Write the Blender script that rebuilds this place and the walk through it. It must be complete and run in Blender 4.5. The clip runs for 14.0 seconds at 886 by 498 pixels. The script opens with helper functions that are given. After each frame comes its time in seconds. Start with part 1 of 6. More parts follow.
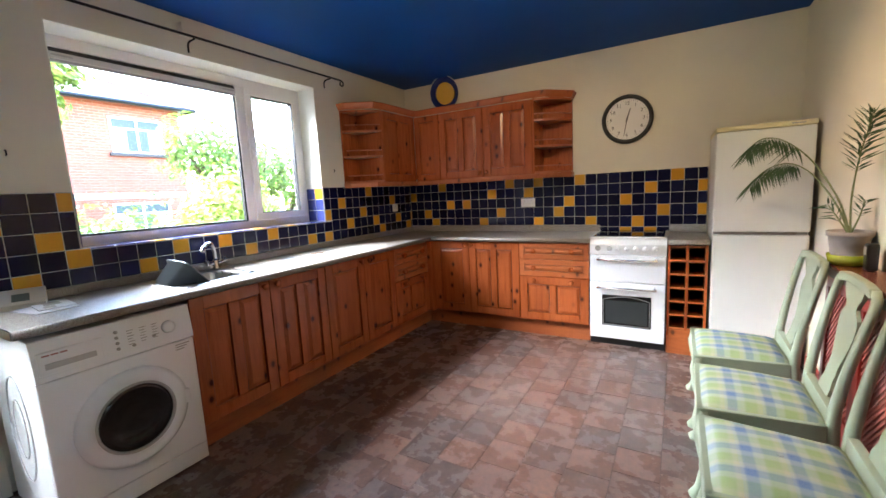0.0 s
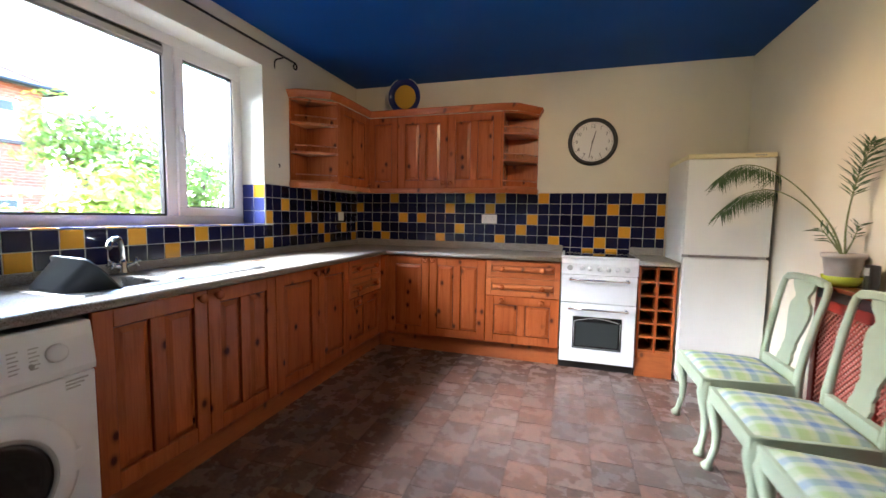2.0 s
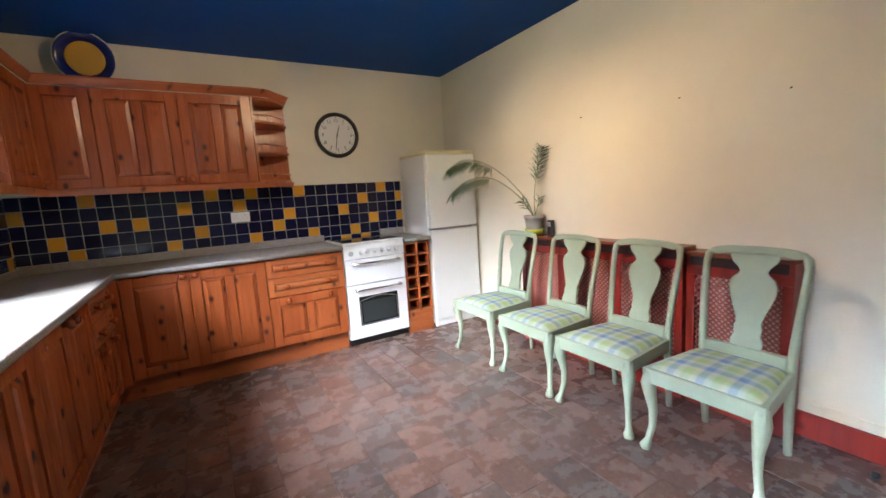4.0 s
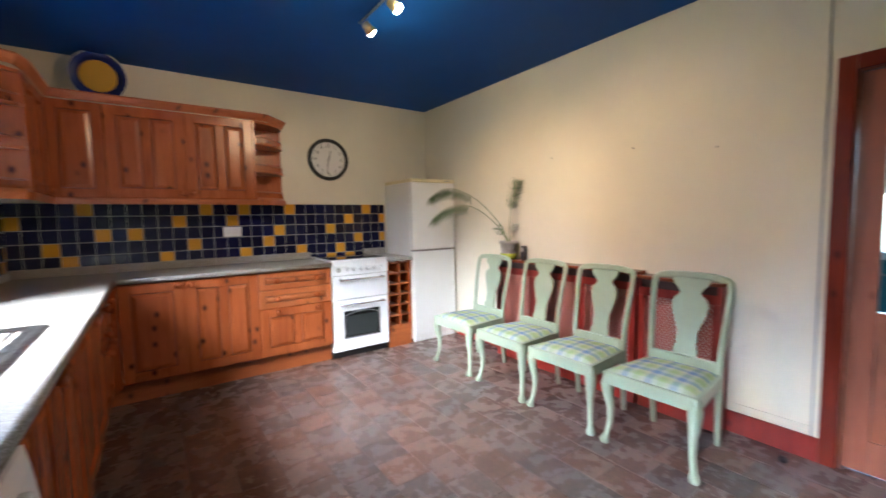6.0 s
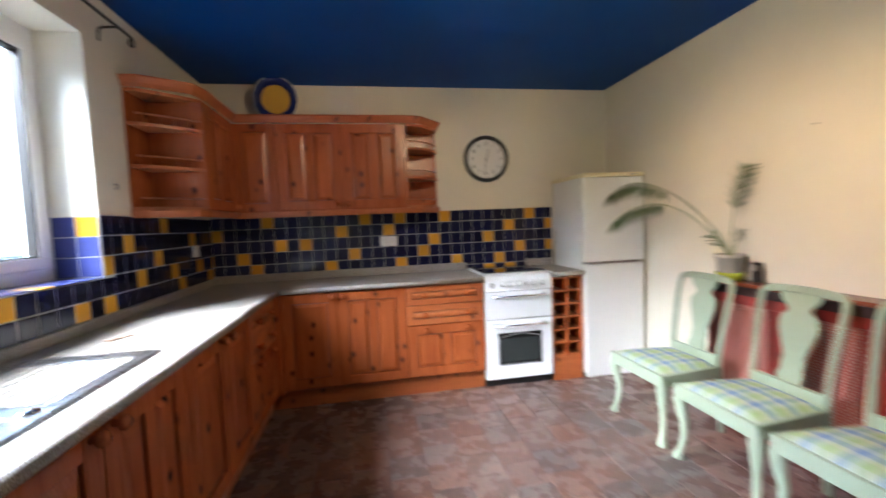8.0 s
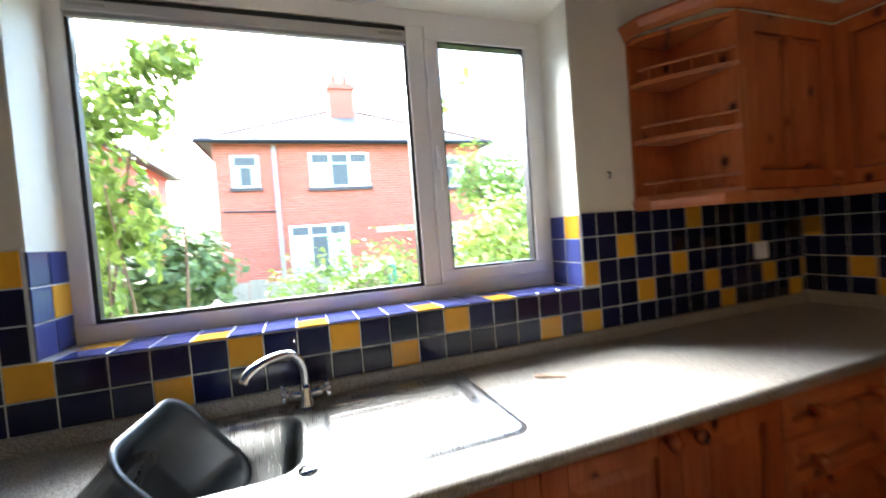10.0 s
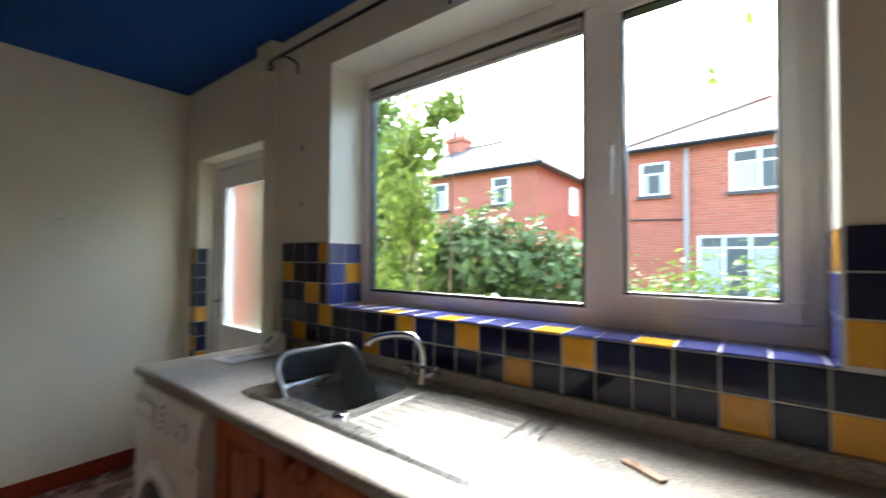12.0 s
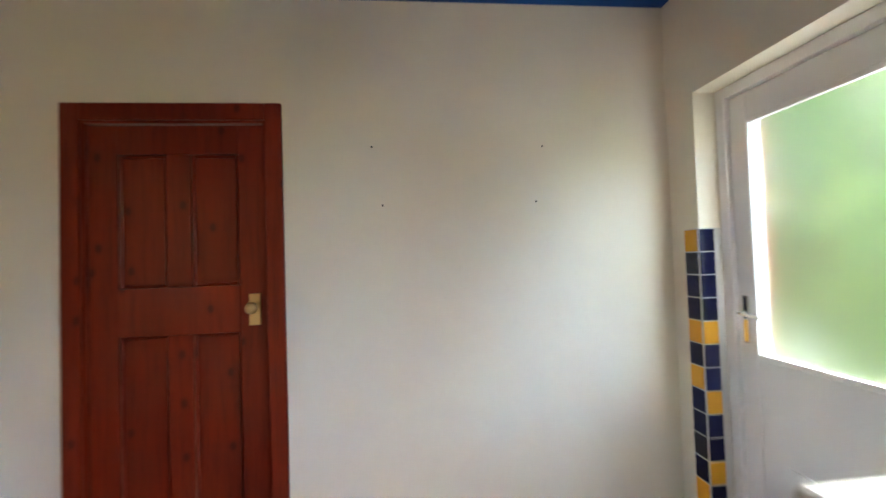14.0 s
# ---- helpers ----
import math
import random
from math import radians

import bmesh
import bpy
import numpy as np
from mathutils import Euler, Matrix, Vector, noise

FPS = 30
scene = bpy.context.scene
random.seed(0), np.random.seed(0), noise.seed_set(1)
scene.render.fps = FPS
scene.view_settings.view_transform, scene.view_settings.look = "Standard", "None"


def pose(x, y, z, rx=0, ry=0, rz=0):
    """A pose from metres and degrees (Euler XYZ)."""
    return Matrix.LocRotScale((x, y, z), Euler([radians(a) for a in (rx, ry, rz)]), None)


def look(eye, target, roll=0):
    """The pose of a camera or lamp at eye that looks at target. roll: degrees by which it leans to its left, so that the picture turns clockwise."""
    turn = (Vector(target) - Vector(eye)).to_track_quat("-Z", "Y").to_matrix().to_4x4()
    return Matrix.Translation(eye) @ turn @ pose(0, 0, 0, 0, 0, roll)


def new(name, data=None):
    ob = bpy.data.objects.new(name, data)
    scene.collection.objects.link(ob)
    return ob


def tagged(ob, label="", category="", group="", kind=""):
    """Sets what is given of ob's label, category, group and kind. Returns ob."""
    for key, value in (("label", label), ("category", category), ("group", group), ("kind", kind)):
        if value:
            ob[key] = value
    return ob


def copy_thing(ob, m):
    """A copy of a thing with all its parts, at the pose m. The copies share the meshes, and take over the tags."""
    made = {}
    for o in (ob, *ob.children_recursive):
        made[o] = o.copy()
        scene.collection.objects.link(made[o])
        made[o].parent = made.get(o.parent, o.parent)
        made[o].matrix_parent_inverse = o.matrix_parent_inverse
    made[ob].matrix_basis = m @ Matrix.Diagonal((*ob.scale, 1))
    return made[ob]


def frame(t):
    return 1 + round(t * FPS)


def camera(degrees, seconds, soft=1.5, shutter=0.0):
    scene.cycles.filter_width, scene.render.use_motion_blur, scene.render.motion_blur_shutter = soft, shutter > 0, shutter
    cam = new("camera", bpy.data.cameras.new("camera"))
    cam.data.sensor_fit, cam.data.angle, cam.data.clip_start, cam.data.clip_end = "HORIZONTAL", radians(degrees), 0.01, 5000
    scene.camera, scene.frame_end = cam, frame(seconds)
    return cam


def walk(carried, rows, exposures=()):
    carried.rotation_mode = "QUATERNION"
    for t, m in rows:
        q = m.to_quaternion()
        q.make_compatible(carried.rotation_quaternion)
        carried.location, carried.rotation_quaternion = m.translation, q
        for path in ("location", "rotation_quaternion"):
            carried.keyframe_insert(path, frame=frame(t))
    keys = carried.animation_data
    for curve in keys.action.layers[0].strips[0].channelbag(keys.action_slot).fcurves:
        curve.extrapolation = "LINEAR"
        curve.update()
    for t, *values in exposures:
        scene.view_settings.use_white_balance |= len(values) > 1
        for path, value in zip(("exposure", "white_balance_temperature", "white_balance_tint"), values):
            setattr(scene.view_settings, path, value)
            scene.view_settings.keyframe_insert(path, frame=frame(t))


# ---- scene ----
cam = camera(94.9, 14.0, shutter=0.5)
EXPOSURES = [(0, 5.05, 5750, 6), (3.0, 5.0, 5600, 6), (6.0, 5.0, 5500, 6), (7.5, 4.95, 5500, 6), (9.2, 4.9, 5800, 5), (11.3, 3.65, 6200, 4), (12.5, 3.95, 6300, 4), (13.0, 4.3, 6300, 8), (13.5, 4.9, 6250, 8), (14, 5.25, 6200, 8)]
PATH = [
    (0, (2.775, -4.077, 1.34), (1.781, -2.363, 1.066), -2.9),
    (0.5, (2.815, -4.07, 1.347), (1.837, -2.344, 1.096), -2.4),
    (1, (2.789, -4.063, 1.324), (1.856, -2.31, 1.083), -1.4),
    (1.5, (2.545, -4.015, 1.245), (1.808, -2.166, 1.057), 0.2),
    (2, (2.18, -3.951, 1.217), (1.601, -2.043, 1.056), 0.9),
    (2.3, (1.876, -3.911, 1.221), (1.47, -1.962, 1.035), 1.3),
    (2.5, (1.768, -3.88, 1.202), (1.49, -1.906, 1.036), 1.6),
    (3, (1.54, -3.976, 1.271), (1.894, -2.024, 1.019), 0.7),
    (3.5, (1.337, -3.944, 1.291), (2.113, -2.121, 1.019), -2.7),
    (3.7, (1.263, -3.938, 1.286), (2.163, -2.175, 0.997), -4.0),
    (5.8, (0.862, -4.14, 1.284), (2.107, -2.584, 1.115), -1.1),
    (6, (0.861, -4.128, 1.282), (2.018, -2.503, 1.131), -1.1),
    (6.5, (0.82, -4.058, 1.278), (1.741, -2.288, 1.143), -1.5),
    (7, (0.908, -4.033, 1.29), (1.67, -2.192, 1.12), -1.4),
    (7.5, (1.119, -3.943, 1.267), (1.826, -2.082, 1.069), -1.8),
    (8, (1.3, -3.64, 1.325), (1.645, -1.671, 1.203), -2.4),
    (8.5, (1.413, -3.357, 1.385), (0.876, -1.436, 1.247), -2.7),
    (9, (1.475, -3.104, 1.37), (0.347, -1.472, 1.122), -2.2),
    (9.2, (1.475, -2.975, 1.338), (0.125, -1.518, 1.094), -3.0),
    (11.3, (1.176, -1.833, 1.512), (-0.739, -2.395, 1.652), 0.0),
    (11.5, (1.185, -1.742, 1.46), (-0.665, -2.492, 1.584), 0.6),
    (12, (1.214, -1.55, 1.363), (-0.374, -2.765, 1.408), 0.3),
    (12.5, (1.28, -1.601, 1.353), (0.131, -3.238, 1.359), -0.7),
    (13, (1.338, -1.937, 1.327), (0.738, -3.845, 1.327), -1.6),
    (13.5, (1.338, -2.396, 1.337), (1.166, -4.388, 1.339), -2.3),
    (14, (1.307, -2.948, 1.322), (1.118, -4.938, 1.376), -1.9),
]
walk(cam, [(t, look(eye, target, roll)) for t, eye, target, roll in PATH], EXPOSURES)

# ---- world and light ----
world = bpy.data.worlds.new("sky")
scene.world = world
world.use_nodes = True
wn = world.node_tree.nodes
sky = wn.new("ShaderNodeTexSky")
sky.sky_type = "NISHITA"
sky.sun_disc = False
sky.sun_elevation = radians(42)
sky.sun_rotation = radians(250)
sky.air_density, sky.dust_density, sky.ozone_density = 1.0, 2.0, 1.0
wn["Background"].inputs[1].default_value = 0.15
world.node_tree.links.new(sky.outputs[0], wn["Background"].inputs[0])

sun = new("sun", bpy.data.lights.new("sun", "SUN"))
sun.data.energy, sun.data.angle, sun.data.color = 1.4, radians(48), (1.0, 0.97, 0.93)
sun.matrix_world = look((-6.0, -4.5, 6.6), (0, -2.3, 1.0))


def spot_lamp(eye, target, watts, size):
    ob = new("spot_light", bpy.data.lights.new("spot_light", "SPOT"))
    ob.data.energy, ob.data.spot_size, ob.data.spot_blend = watts, radians(size), 1.0
    ob.data.color, ob.data.shadow_soft_size = (1.0, 0.6, 0.3), 0.05
    ob.matrix_world = look(eye, target)


spot_lamp((2.0, -1.84, 2.38), (3.56, -1.6, 1.15), 2.2, 80)
spot_lamp((2.0, -2.15, 2.38), (3.56, -2.85, 1.1), 2.2, 85)
spot_lamp((1.95, -2.45, 2.38), (1.6, -0.3, 1.75), 1.8, 95)


# ---- materials ----
def mat(name, col, rough=0.5, metal=0.0, **kw):
    m = bpy.data.materials.new(name)
    m.use_nodes = True
    b = m.node_tree.nodes["Principled BSDF"]
    b.inputs["Base Color"].default_value = (*col, 1)
    b.inputs["Roughness"].default_value = rough
    b.inputs["Metallic"].default_value = metal
    for k, v in kw.items():
        b.inputs[k.replace("_", " ")].default_value = v
    return m


def add(m, kind, **ins):
    n = m.node_tree.nodes.new(kind)
    for k, v in ins.items():
        k = k.replace("_", " ")
        if isinstance(v, bpy.types.NodeSocket):
            m.node_tree.links.new(v, n.inputs[k])
        else:
            n.inputs[k].default_value = v
    return n


def ramp(m, fac, *stops):
    n = m.node_tree.nodes.new("ShaderNodeValToRGB")
    e = n.color_ramp.elements
    while len(e) < len(stops):
        e.new(0.5)
    for el, (p, c) in zip(e, stops):
        el.position, el.color = p, (*c, 1) if len(c) == 3 else c
    m.node_tree.links.new(fac, n.inputs[0])
    return n.outputs[0]


def mix(m, fac, a, b, mode="MIX"):
    n = m.node_tree.nodes.new("ShaderNodeMix")
    n.data_type, n.blend_type = "RGBA", mode
    for i, v in ((0, fac), (6, a), (7, b)):
        if isinstance(v, bpy.types.NodeSocket):
            m.node_tree.links.new(v, n.inputs[i])
        else:
            n.inputs[i].default_value = v if i == 0 else (*v, 1)
    return n.outputs[2]


def coords(m, scale=(1, 1, 1), jitter=0.0, turn=(0, 0, 0)):
    tc = m.node_tree.nodes.new("ShaderNodeTexCoord")
    mp = m.node_tree.nodes.new("ShaderNodeMapping")
    mp.inputs["Scale"].default_value = scale
    mp.inputs["Rotation"].default_value = [radians(a) for a in turn]
    m.node_tree.links.new(tc.outputs["Object"], mp.inputs["Vector"])
    if jitter:
        oi = m.node_tree.nodes.new("ShaderNodeObjectInfo")
        mu = add(m, "ShaderNodeMath", Value=oi.outputs["Random"])
        mu.operation = "MULTIPLY"
        mu.inputs[1].default_value = jitter
        cx = m.node_tree.nodes.new("ShaderNodeCombineXYZ")
        for i in range(3):
            m.node_tree.links.new(mu.outputs[0], cx.inputs[i])
        m.node_tree.links.new(cx.outputs[0], mp.inputs["Location"])
    return mp.outputs[0]


def to_bsdf(m, name, out):
    m.node_tree.links.new(out, m.node_tree.nodes["Principled BSDF"].inputs[name])


def bump(m, height, strength, distance=0.002):
    n = add(m, "ShaderNodeBump", Height=height, Strength=strength, Distance=distance)
    to_bsdf(m, "Normal", n.outputs[0])


def noise_of(m, vec, scale, detail=4.0, rough=0.6):
    return add(m, "ShaderNodeTexNoise", Vector=vec, Scale=scale, Detail=detail, Roughness=rough).outputs[0]


def paint(name, col, var=0.06, rough=0.6, grain=160, strength=0.15, patch=1.3):
    """Painted plaster or woodwork: faint patches, scuffs and a fine skin."""
    m = mat(name, col, rough)
    v = coords(m)
    big = noise_of(m, v, patch, 5)
    lo = tuple(c * (1 - var) for c in col)
    hi = tuple(min(1, c * (1 + var)) for c in col)
    c1 = ramp(m, big, (0.3, lo), (0.7, hi))
    sp = ramp(m, noise_of(m, v, 23, 6, 0.7), (0.62, (0, 0, 0)), (0.85, (1, 1, 1)))
    to_bsdf(m, "Base Color", mix(m, sp, c1, tuple(c * 0.9 for c in col)))
    bump(m, noise_of(m, v, grain, 3), strength)
    return m


def timber(name, dark, light, knot, rough=0.38, scale=1.0, along=(14, 14, 1.1), turn=(0, 0, 0)):
    """Varnished wood with long uneven grain and scattered knots."""
    m = mat(name, light, rough)
    v = coords(m, along, 37.0, turn)
    broad = noise_of(m, v, 0.55 * scale, 3, 0.5)
    mid = noise_of(m, v, 2.6 * scale, 5, 0.6)
    lo = tuple(c * 0.55 + d * 0.45 for c, d in zip(dark, light))
    c = ramp(m, broad, (0.3, lo), (0.7, light))
    c = mix(m, ramp(m, mid, (0.48, (0, 0, 0)), (0.72, (0.75, 0.75, 0.75))), c, dark)
    fine = noise_of(m, coords(m, (along[0] * 6, along[1] * 6, along[2] * 1.5), 11.0, turn), 3.0 * scale, 4)
    c = mix(m, ramp(m, fine, (0.45, (0, 0, 0)), (0.78, (0.5, 0.5, 0.5))), c, dark)
    sep = add(m, "ShaderNodeSeparateXYZ", Vector=coords(m, (8.0, 8.0, 5.5), 19.0, turn))
    sm_ = add(m, "ShaderNodeMath", Value=sep.outputs[0])
    m.node_tree.links.new(sep.outputs[1], sm_.inputs[1])
    kv = add(m, "ShaderNodeTexVoronoi", Vector=add(m, "ShaderNodeCombineXYZ", X=sm_.outputs[0], Y=sep.outputs[2]).outputs[0], Scale=1.0, Randomness=1.0)
    kv.voronoi_dimensions = "2D"
    rings = ramp(m, kv.outputs["Distance"], (0.0, (1, 1, 1)), (0.07, (0.95, 0.95, 0.95)), (0.12, (0.35, 0.35, 0.35)), (0.2, (0, 0, 0)))
    some = add(m, "ShaderNodeSeparateColor", Color=kv.outputs["Color"])
    pick = ramp(m, some.outputs[0], (0.6, (0, 0, 0)), (0.66, (1, 1, 1)))
    c = mix(m, mix(m, 1.0, rings, pick, "MULTIPLY"), c, knot)
    to_bsdf(m, "Base Color", c)
    bump(m, fine, 0.12, 0.001)
    return m


cream = paint("cream_wall", (0.73, 0.685, 0.565), 0.05)
white_reveal = paint("cream_reveal", (0.8, 0.79, 0.69), 0.04)
blue_paint = paint("blue_ceiling", (0.003, 0.055, 0.25), 0.12, 0.65)
blue_paint.node_tree.nodes["Principled BSDF"].inputs["Specular IOR Level"].default_value = 0.2
upvc = paint("white_upvc", (0.8, 0.8, 0.8), 0.03, 0.32, 40, 0.03)
enamel = paint("white_enamel", (0.82, 0.84, 0.86), 0.02, 0.22, 30, 0.02)
fridge_white = paint("fridge_white", (0.8, 0.81, 0.78), 0.03, 0.35, 220, 0.06)
aged = paint("aged_cream_plastic", (0.75, 0.68, 0.42), 0.06, 0.4, 60, 0.04)
sage = paint("sage_green_paint", (0.34, 0.405, 0.29), 0.10, 0.42, 90, 0.1, 4.0)
red_wood = timber("red_painted_wood", (0.17, 0.010, 0.007), (0.28, 0.023, 0.012), (0.12, 0.008, 0.006), 0.35)
mahogany = timber("red_stained_pine", (0.085, 0.007, 0.002), (0.19, 0.018, 0.004), (0.06, 0.005, 0.002), 0.3)
mahogany.node_tree.nodes["Principled BSDF"].inputs["Specular IOR Level"].default_value = 0.3
door_red = timber("orange_red_wood", (0.25, 0.07, 0.035), (0.36, 0.115, 0.06), (0.2, 0.05, 0.022), 0.38)
shelf_wood = timber("dark_shelf_wood", (0.13, 0.035, 0.02), (0.26, 0.08, 0.04), (0.08, 0.02, 0.01), 0.25, 1.0, (14, 1.1, 14))
pine = timber("orange_pine", (0.22, 0.042, 0.010), (0.43, 0.115, 0.03), (0.045, 0.009, 0.005), 0.26)
pine_x = timber("orange_pine_level", (0.28, 0.066, 0.018), (0.45, 0.135, 0.038), (0.09, 0.02, 0.008), 0.3, 1.0, (1.1, 14, 14))
pine_y = timber("orange_pine_along", (0.28, 0.066, 0.018), (0.45, 0.135, 0.038), (0.09, 0.02, 0.008), 0.3, 1.0, (14, 1.1, 14))
dark_in = mat("shadow_dark", (0.02, 0.015, 0.012), 0.8)
vent_grey = mat("vent_grey", (0.5, 0.49, 0.47), 0.5)
black_gloss = mat("black_glass", (0.006, 0.006, 0.007), 0.08)
black_metal = mat("black_iron", (0.012, 0.012, 0.013), 0.45, 0.6)
black_plastic = mat("black_plastic", (0.012, 0.012, 0.013), 0.4)
chrome = mat("chrome", (0.75, 0.76, 0.78), 0.08, 1.0)
brass = mat("aged_brass", (0.55, 0.42, 0.2), 0.3, 1.0)
grey_plastic = mat("grey_plastic", (0.35, 0.35, 0.34), 0.45)
grout = mat("grout", (0.52, 0.52, 0.5), 0.9)
# groove varnish, darkened further so the relief's shade is in the colour
pine_groove = mat("groove_varnish_and_shade", (0.17, 0.04, 0.012), 0.45)


def brushed():
    m = mat("stainless_steel", (0.42, 0.42, 0.41), 0.3, 1.0)
    f = noise_of(m, coords(m, (4, 60, 4)), 5, 4)
    rr = ramp(m, f, (0.3, (0.24, 0.24, 0.24)), (0.7, (0.36, 0.36, 0.36)))
    to_bsdf(m, "Roughness", rr)
    return m


steel = brushed()


def glazed(name, col, var):
    """Glazed wall tile: small colour shift from tile to tile, slight waviness."""
    m = mat(name, col, 0.09, 0.0, Specular_IOR_Level=0.3)
    oi = m.node_tree.nodes.new("ShaderNodeObjectInfo")
    lo, hi = tuple(c * (1 - var) for c in col), tuple(min(1, c * (1 + var)) for c in col)
    base = ramp(m, oi.outputs["Random"], (0.0, lo), (1.0, hi))
    to_bsdf(m, "Base Color", mix(m, ramp(m, noise_of(m, coords(m, (1, 1, 1), 9.0), 30, 3), (0.4, (0, 0, 0)), (0.9, (0.4, 0.4, 0.4))), base, lo))
    bump(m, noise_of(m, coords(m, (1, 1, 1), 5.0), 18, 2), 0.12, 0.004)
    return m


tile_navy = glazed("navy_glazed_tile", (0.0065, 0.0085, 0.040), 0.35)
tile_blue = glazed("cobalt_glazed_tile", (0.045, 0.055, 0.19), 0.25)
tile_yellow = glazed("amber_glazed_tile", (0.66, 0.33, 0.03), 0.12)


def granite():
    m = mat("speckled_laminate", (0.4, 0.37, 0.33), 0.45, 0.0, Specular_IOR_Level=0.28)
    v = coords(m)
    a = add(m, "ShaderNodeTexVoronoi", Vector=v, Scale=380.0)
    sep = add(m, "ShaderNodeSeparateColor", Color=a.outputs["Color"])
    c = ramp(m, sep.outputs[0], (0.0, (0.13, 0.11, 0.095)), (0.28, (0.27, 0.245, 0.215)), (0.6, (0.35, 0.33, 0.30)), (1.0, (0.50, 0.485, 0.46)))
    c = mix(m, ramp(m, noise_of(m, v, 3.0, 5), (0.35, (0, 0, 0)), (0.8, (0.35, 0.35, 0.35))), c, (0.30, 0.26, 0.22))
    to_bsdf(m, "Base Color", c)
    bump(m, noise_of(m, v, 320, 2), 0.1, 0.001)
    return m


laminate = granite()


def vinyl():
    """Slate-look floor tile: each tile its own tone from rust to slate grey, cloudy and flecked."""
    m = mat("slate_look_vinyl", (0.1, 0.07, 0.06), 0.33)
    oi = m.node_tree.nodes.new("ShaderNodeObjectInfo")
    geo = m.node_tree.nodes.new("ShaderNodeNewGeometry")
    key = add(m, "ShaderNodeMath", Value=oi.outputs["Random"])
    key.operation = "ADD"
    m.node_tree.links.new(geo.outputs["Random Per Island"], key.inputs[1])
    fr = add(m, "ShaderNodeMath", Value=key.outputs[0])
    fr.operation = "FRACT"
    tone = ramp(m, fr.outputs[0], (0.0, (0.105, 0.083, 0.08)), (0.18, (0.175, 0.10, 0.08)), (0.36, (0.22, 0.12, 0.09)),
                (0.5, (0.135, 0.112, 0.108)), (0.66, (0.195, 0.14, 0.122)), (0.84, (0.185, 0.11, 0.088)), (1.0, (0.10, 0.08, 0.078)))
    rust = noise_of(m, coords(m, (1, 1, 1), 57.0), 9, 5, 0.6)
    tone = mix(m, ramp(m, rust, (0.4, (0, 0, 0)), (0.8, (0.4, 0.4, 0.4))), tone, (0.25, 0.115, 0.075))
    v = coords(m, (1, 1, 1), 23.0)
    cl = noise_of(m, v, 8, 7, 0.6)
    fine = noise_of(m, v, 48, 6, 0.6)
    dark = ramp(m, cl, (0.28, (0.6, 0.6, 0.6)), (0.62, (0, 0, 0)))
    c = mix(m, dark, tone, (0.045, 0.034, 0.032))
    pale = ramp(m, noise_of(m, coords(m, (1, 1, 1), 41.0), 16, 7, 0.65), (0.42, (0, 0, 0)), (0.8, (0.32, 0.32, 0.32)))
    c = mix(m, pale, c, (0.235, 0.165, 0.14))
    c = mix(m, ramp(m, fine, (0.36, (0.45, 0.45, 0.45)), (0.6, (0, 0, 0))), c, (0.05, 0.037, 0.034))
    to_bsdf(m, "Base Color", c)
    to_bsdf(m, "Roughness", ramp(m, cl, (0.3, (0.2, 0.2, 0.2)), (0.7, (0.34, 0.34, 0.34))))
    bump(m, fine, 0.12, 0.001)
    return m


floor_vinyl = vinyl()


def gingham():
    """Woven check of blue, lime, cream and white bands."""
    m = mat("check_fabric", (0.7, 0.7, 0.5), 0.85)
    v = coords(m, (1, 1, 1))
    sep = add(m, "ShaderNodeSeparateXYZ", Vector=v)
    bands = []
    for axis, off in ((0, 0.03), (1, 0.0)):
        a = add(m, "ShaderNodeMath", Value=sep.outputs[axis])
        a.operation = "ADD"
        a.inputs[1].default_value = 10.0 + off
        q = add(m, "ShaderNodeMath", Value=a.outputs[0])
        q.operation = "MULTIPLY"
        q.inputs[1].default_value = 1 / 0.125
        f = add(m, "ShaderNodeMath", Value=q.outputs[0])
        f.operation = "FRACT"
        r = ramp(m, f.outputs[0], (0.04, (0.42, 0.46, 0.42)), (0.12, (0.09, 0.18, 0.42)), (0.3, (0.11, 0.21, 0.45)), (0.38, (0.40, 0.48, 0.44)), (0.5, (0.44, 0.50, 0.40)), (0.6, (0.29, 0.41, 0.14)), (0.82, (0.34, 0.44, 0.17)), (0.92, (0.50, 0.50, 0.30)))
        r.node.color_ramp.interpolation = "EASE"
        bands.append(r)
    c = mix(m, 0.5, bands[0], bands[1])
    weave = noise_of(m, v, 420, 2)
    to_bsdf(m, "Base Color", mix(m, ramp(m, weave, (0.3, (0, 0, 0)), (0.8, (0.35, 0.35, 0.35))), c, (0.46, 0.5, 0.46)))
    bump(m, weave, 0.3, 0.001)
    return m


check = gingham()


def pane_glass(name="clear_glass"):
    m = bpy.data.materials.new(name)
    m.use_nodes = True
    nt = m.node_tree
    out = nt.nodes["Material Output"]
    nt.nodes.remove(nt.nodes["Principled BSDF"])
    t, g, x = (nt.nodes.new(k) for k in ("ShaderNodeBsdfTransparent", "ShaderNodeBsdfGlossy", "ShaderNodeMixShader"))
    g.inputs["Roughness"].default_value = 0.0
    f = nt.nodes.new("ShaderNodeFresnel")
    f.inputs[0].default_value = 1.2
    nt.links.new(f.outputs[0], x.inputs[0])
    nt.links.new(t.outputs[0], x.inputs[1])
    nt.links.new(g.outputs[0], x.inputs[2])
    nt.links.new(x.outputs[0], out.inputs[0])
    return m


clear = pane_glass()
frosted = mat("frosted_glass", (0.8, 0.83, 0.8), 0.3, 0.0, Transmission_Weight=1.0, IOR=1.2)


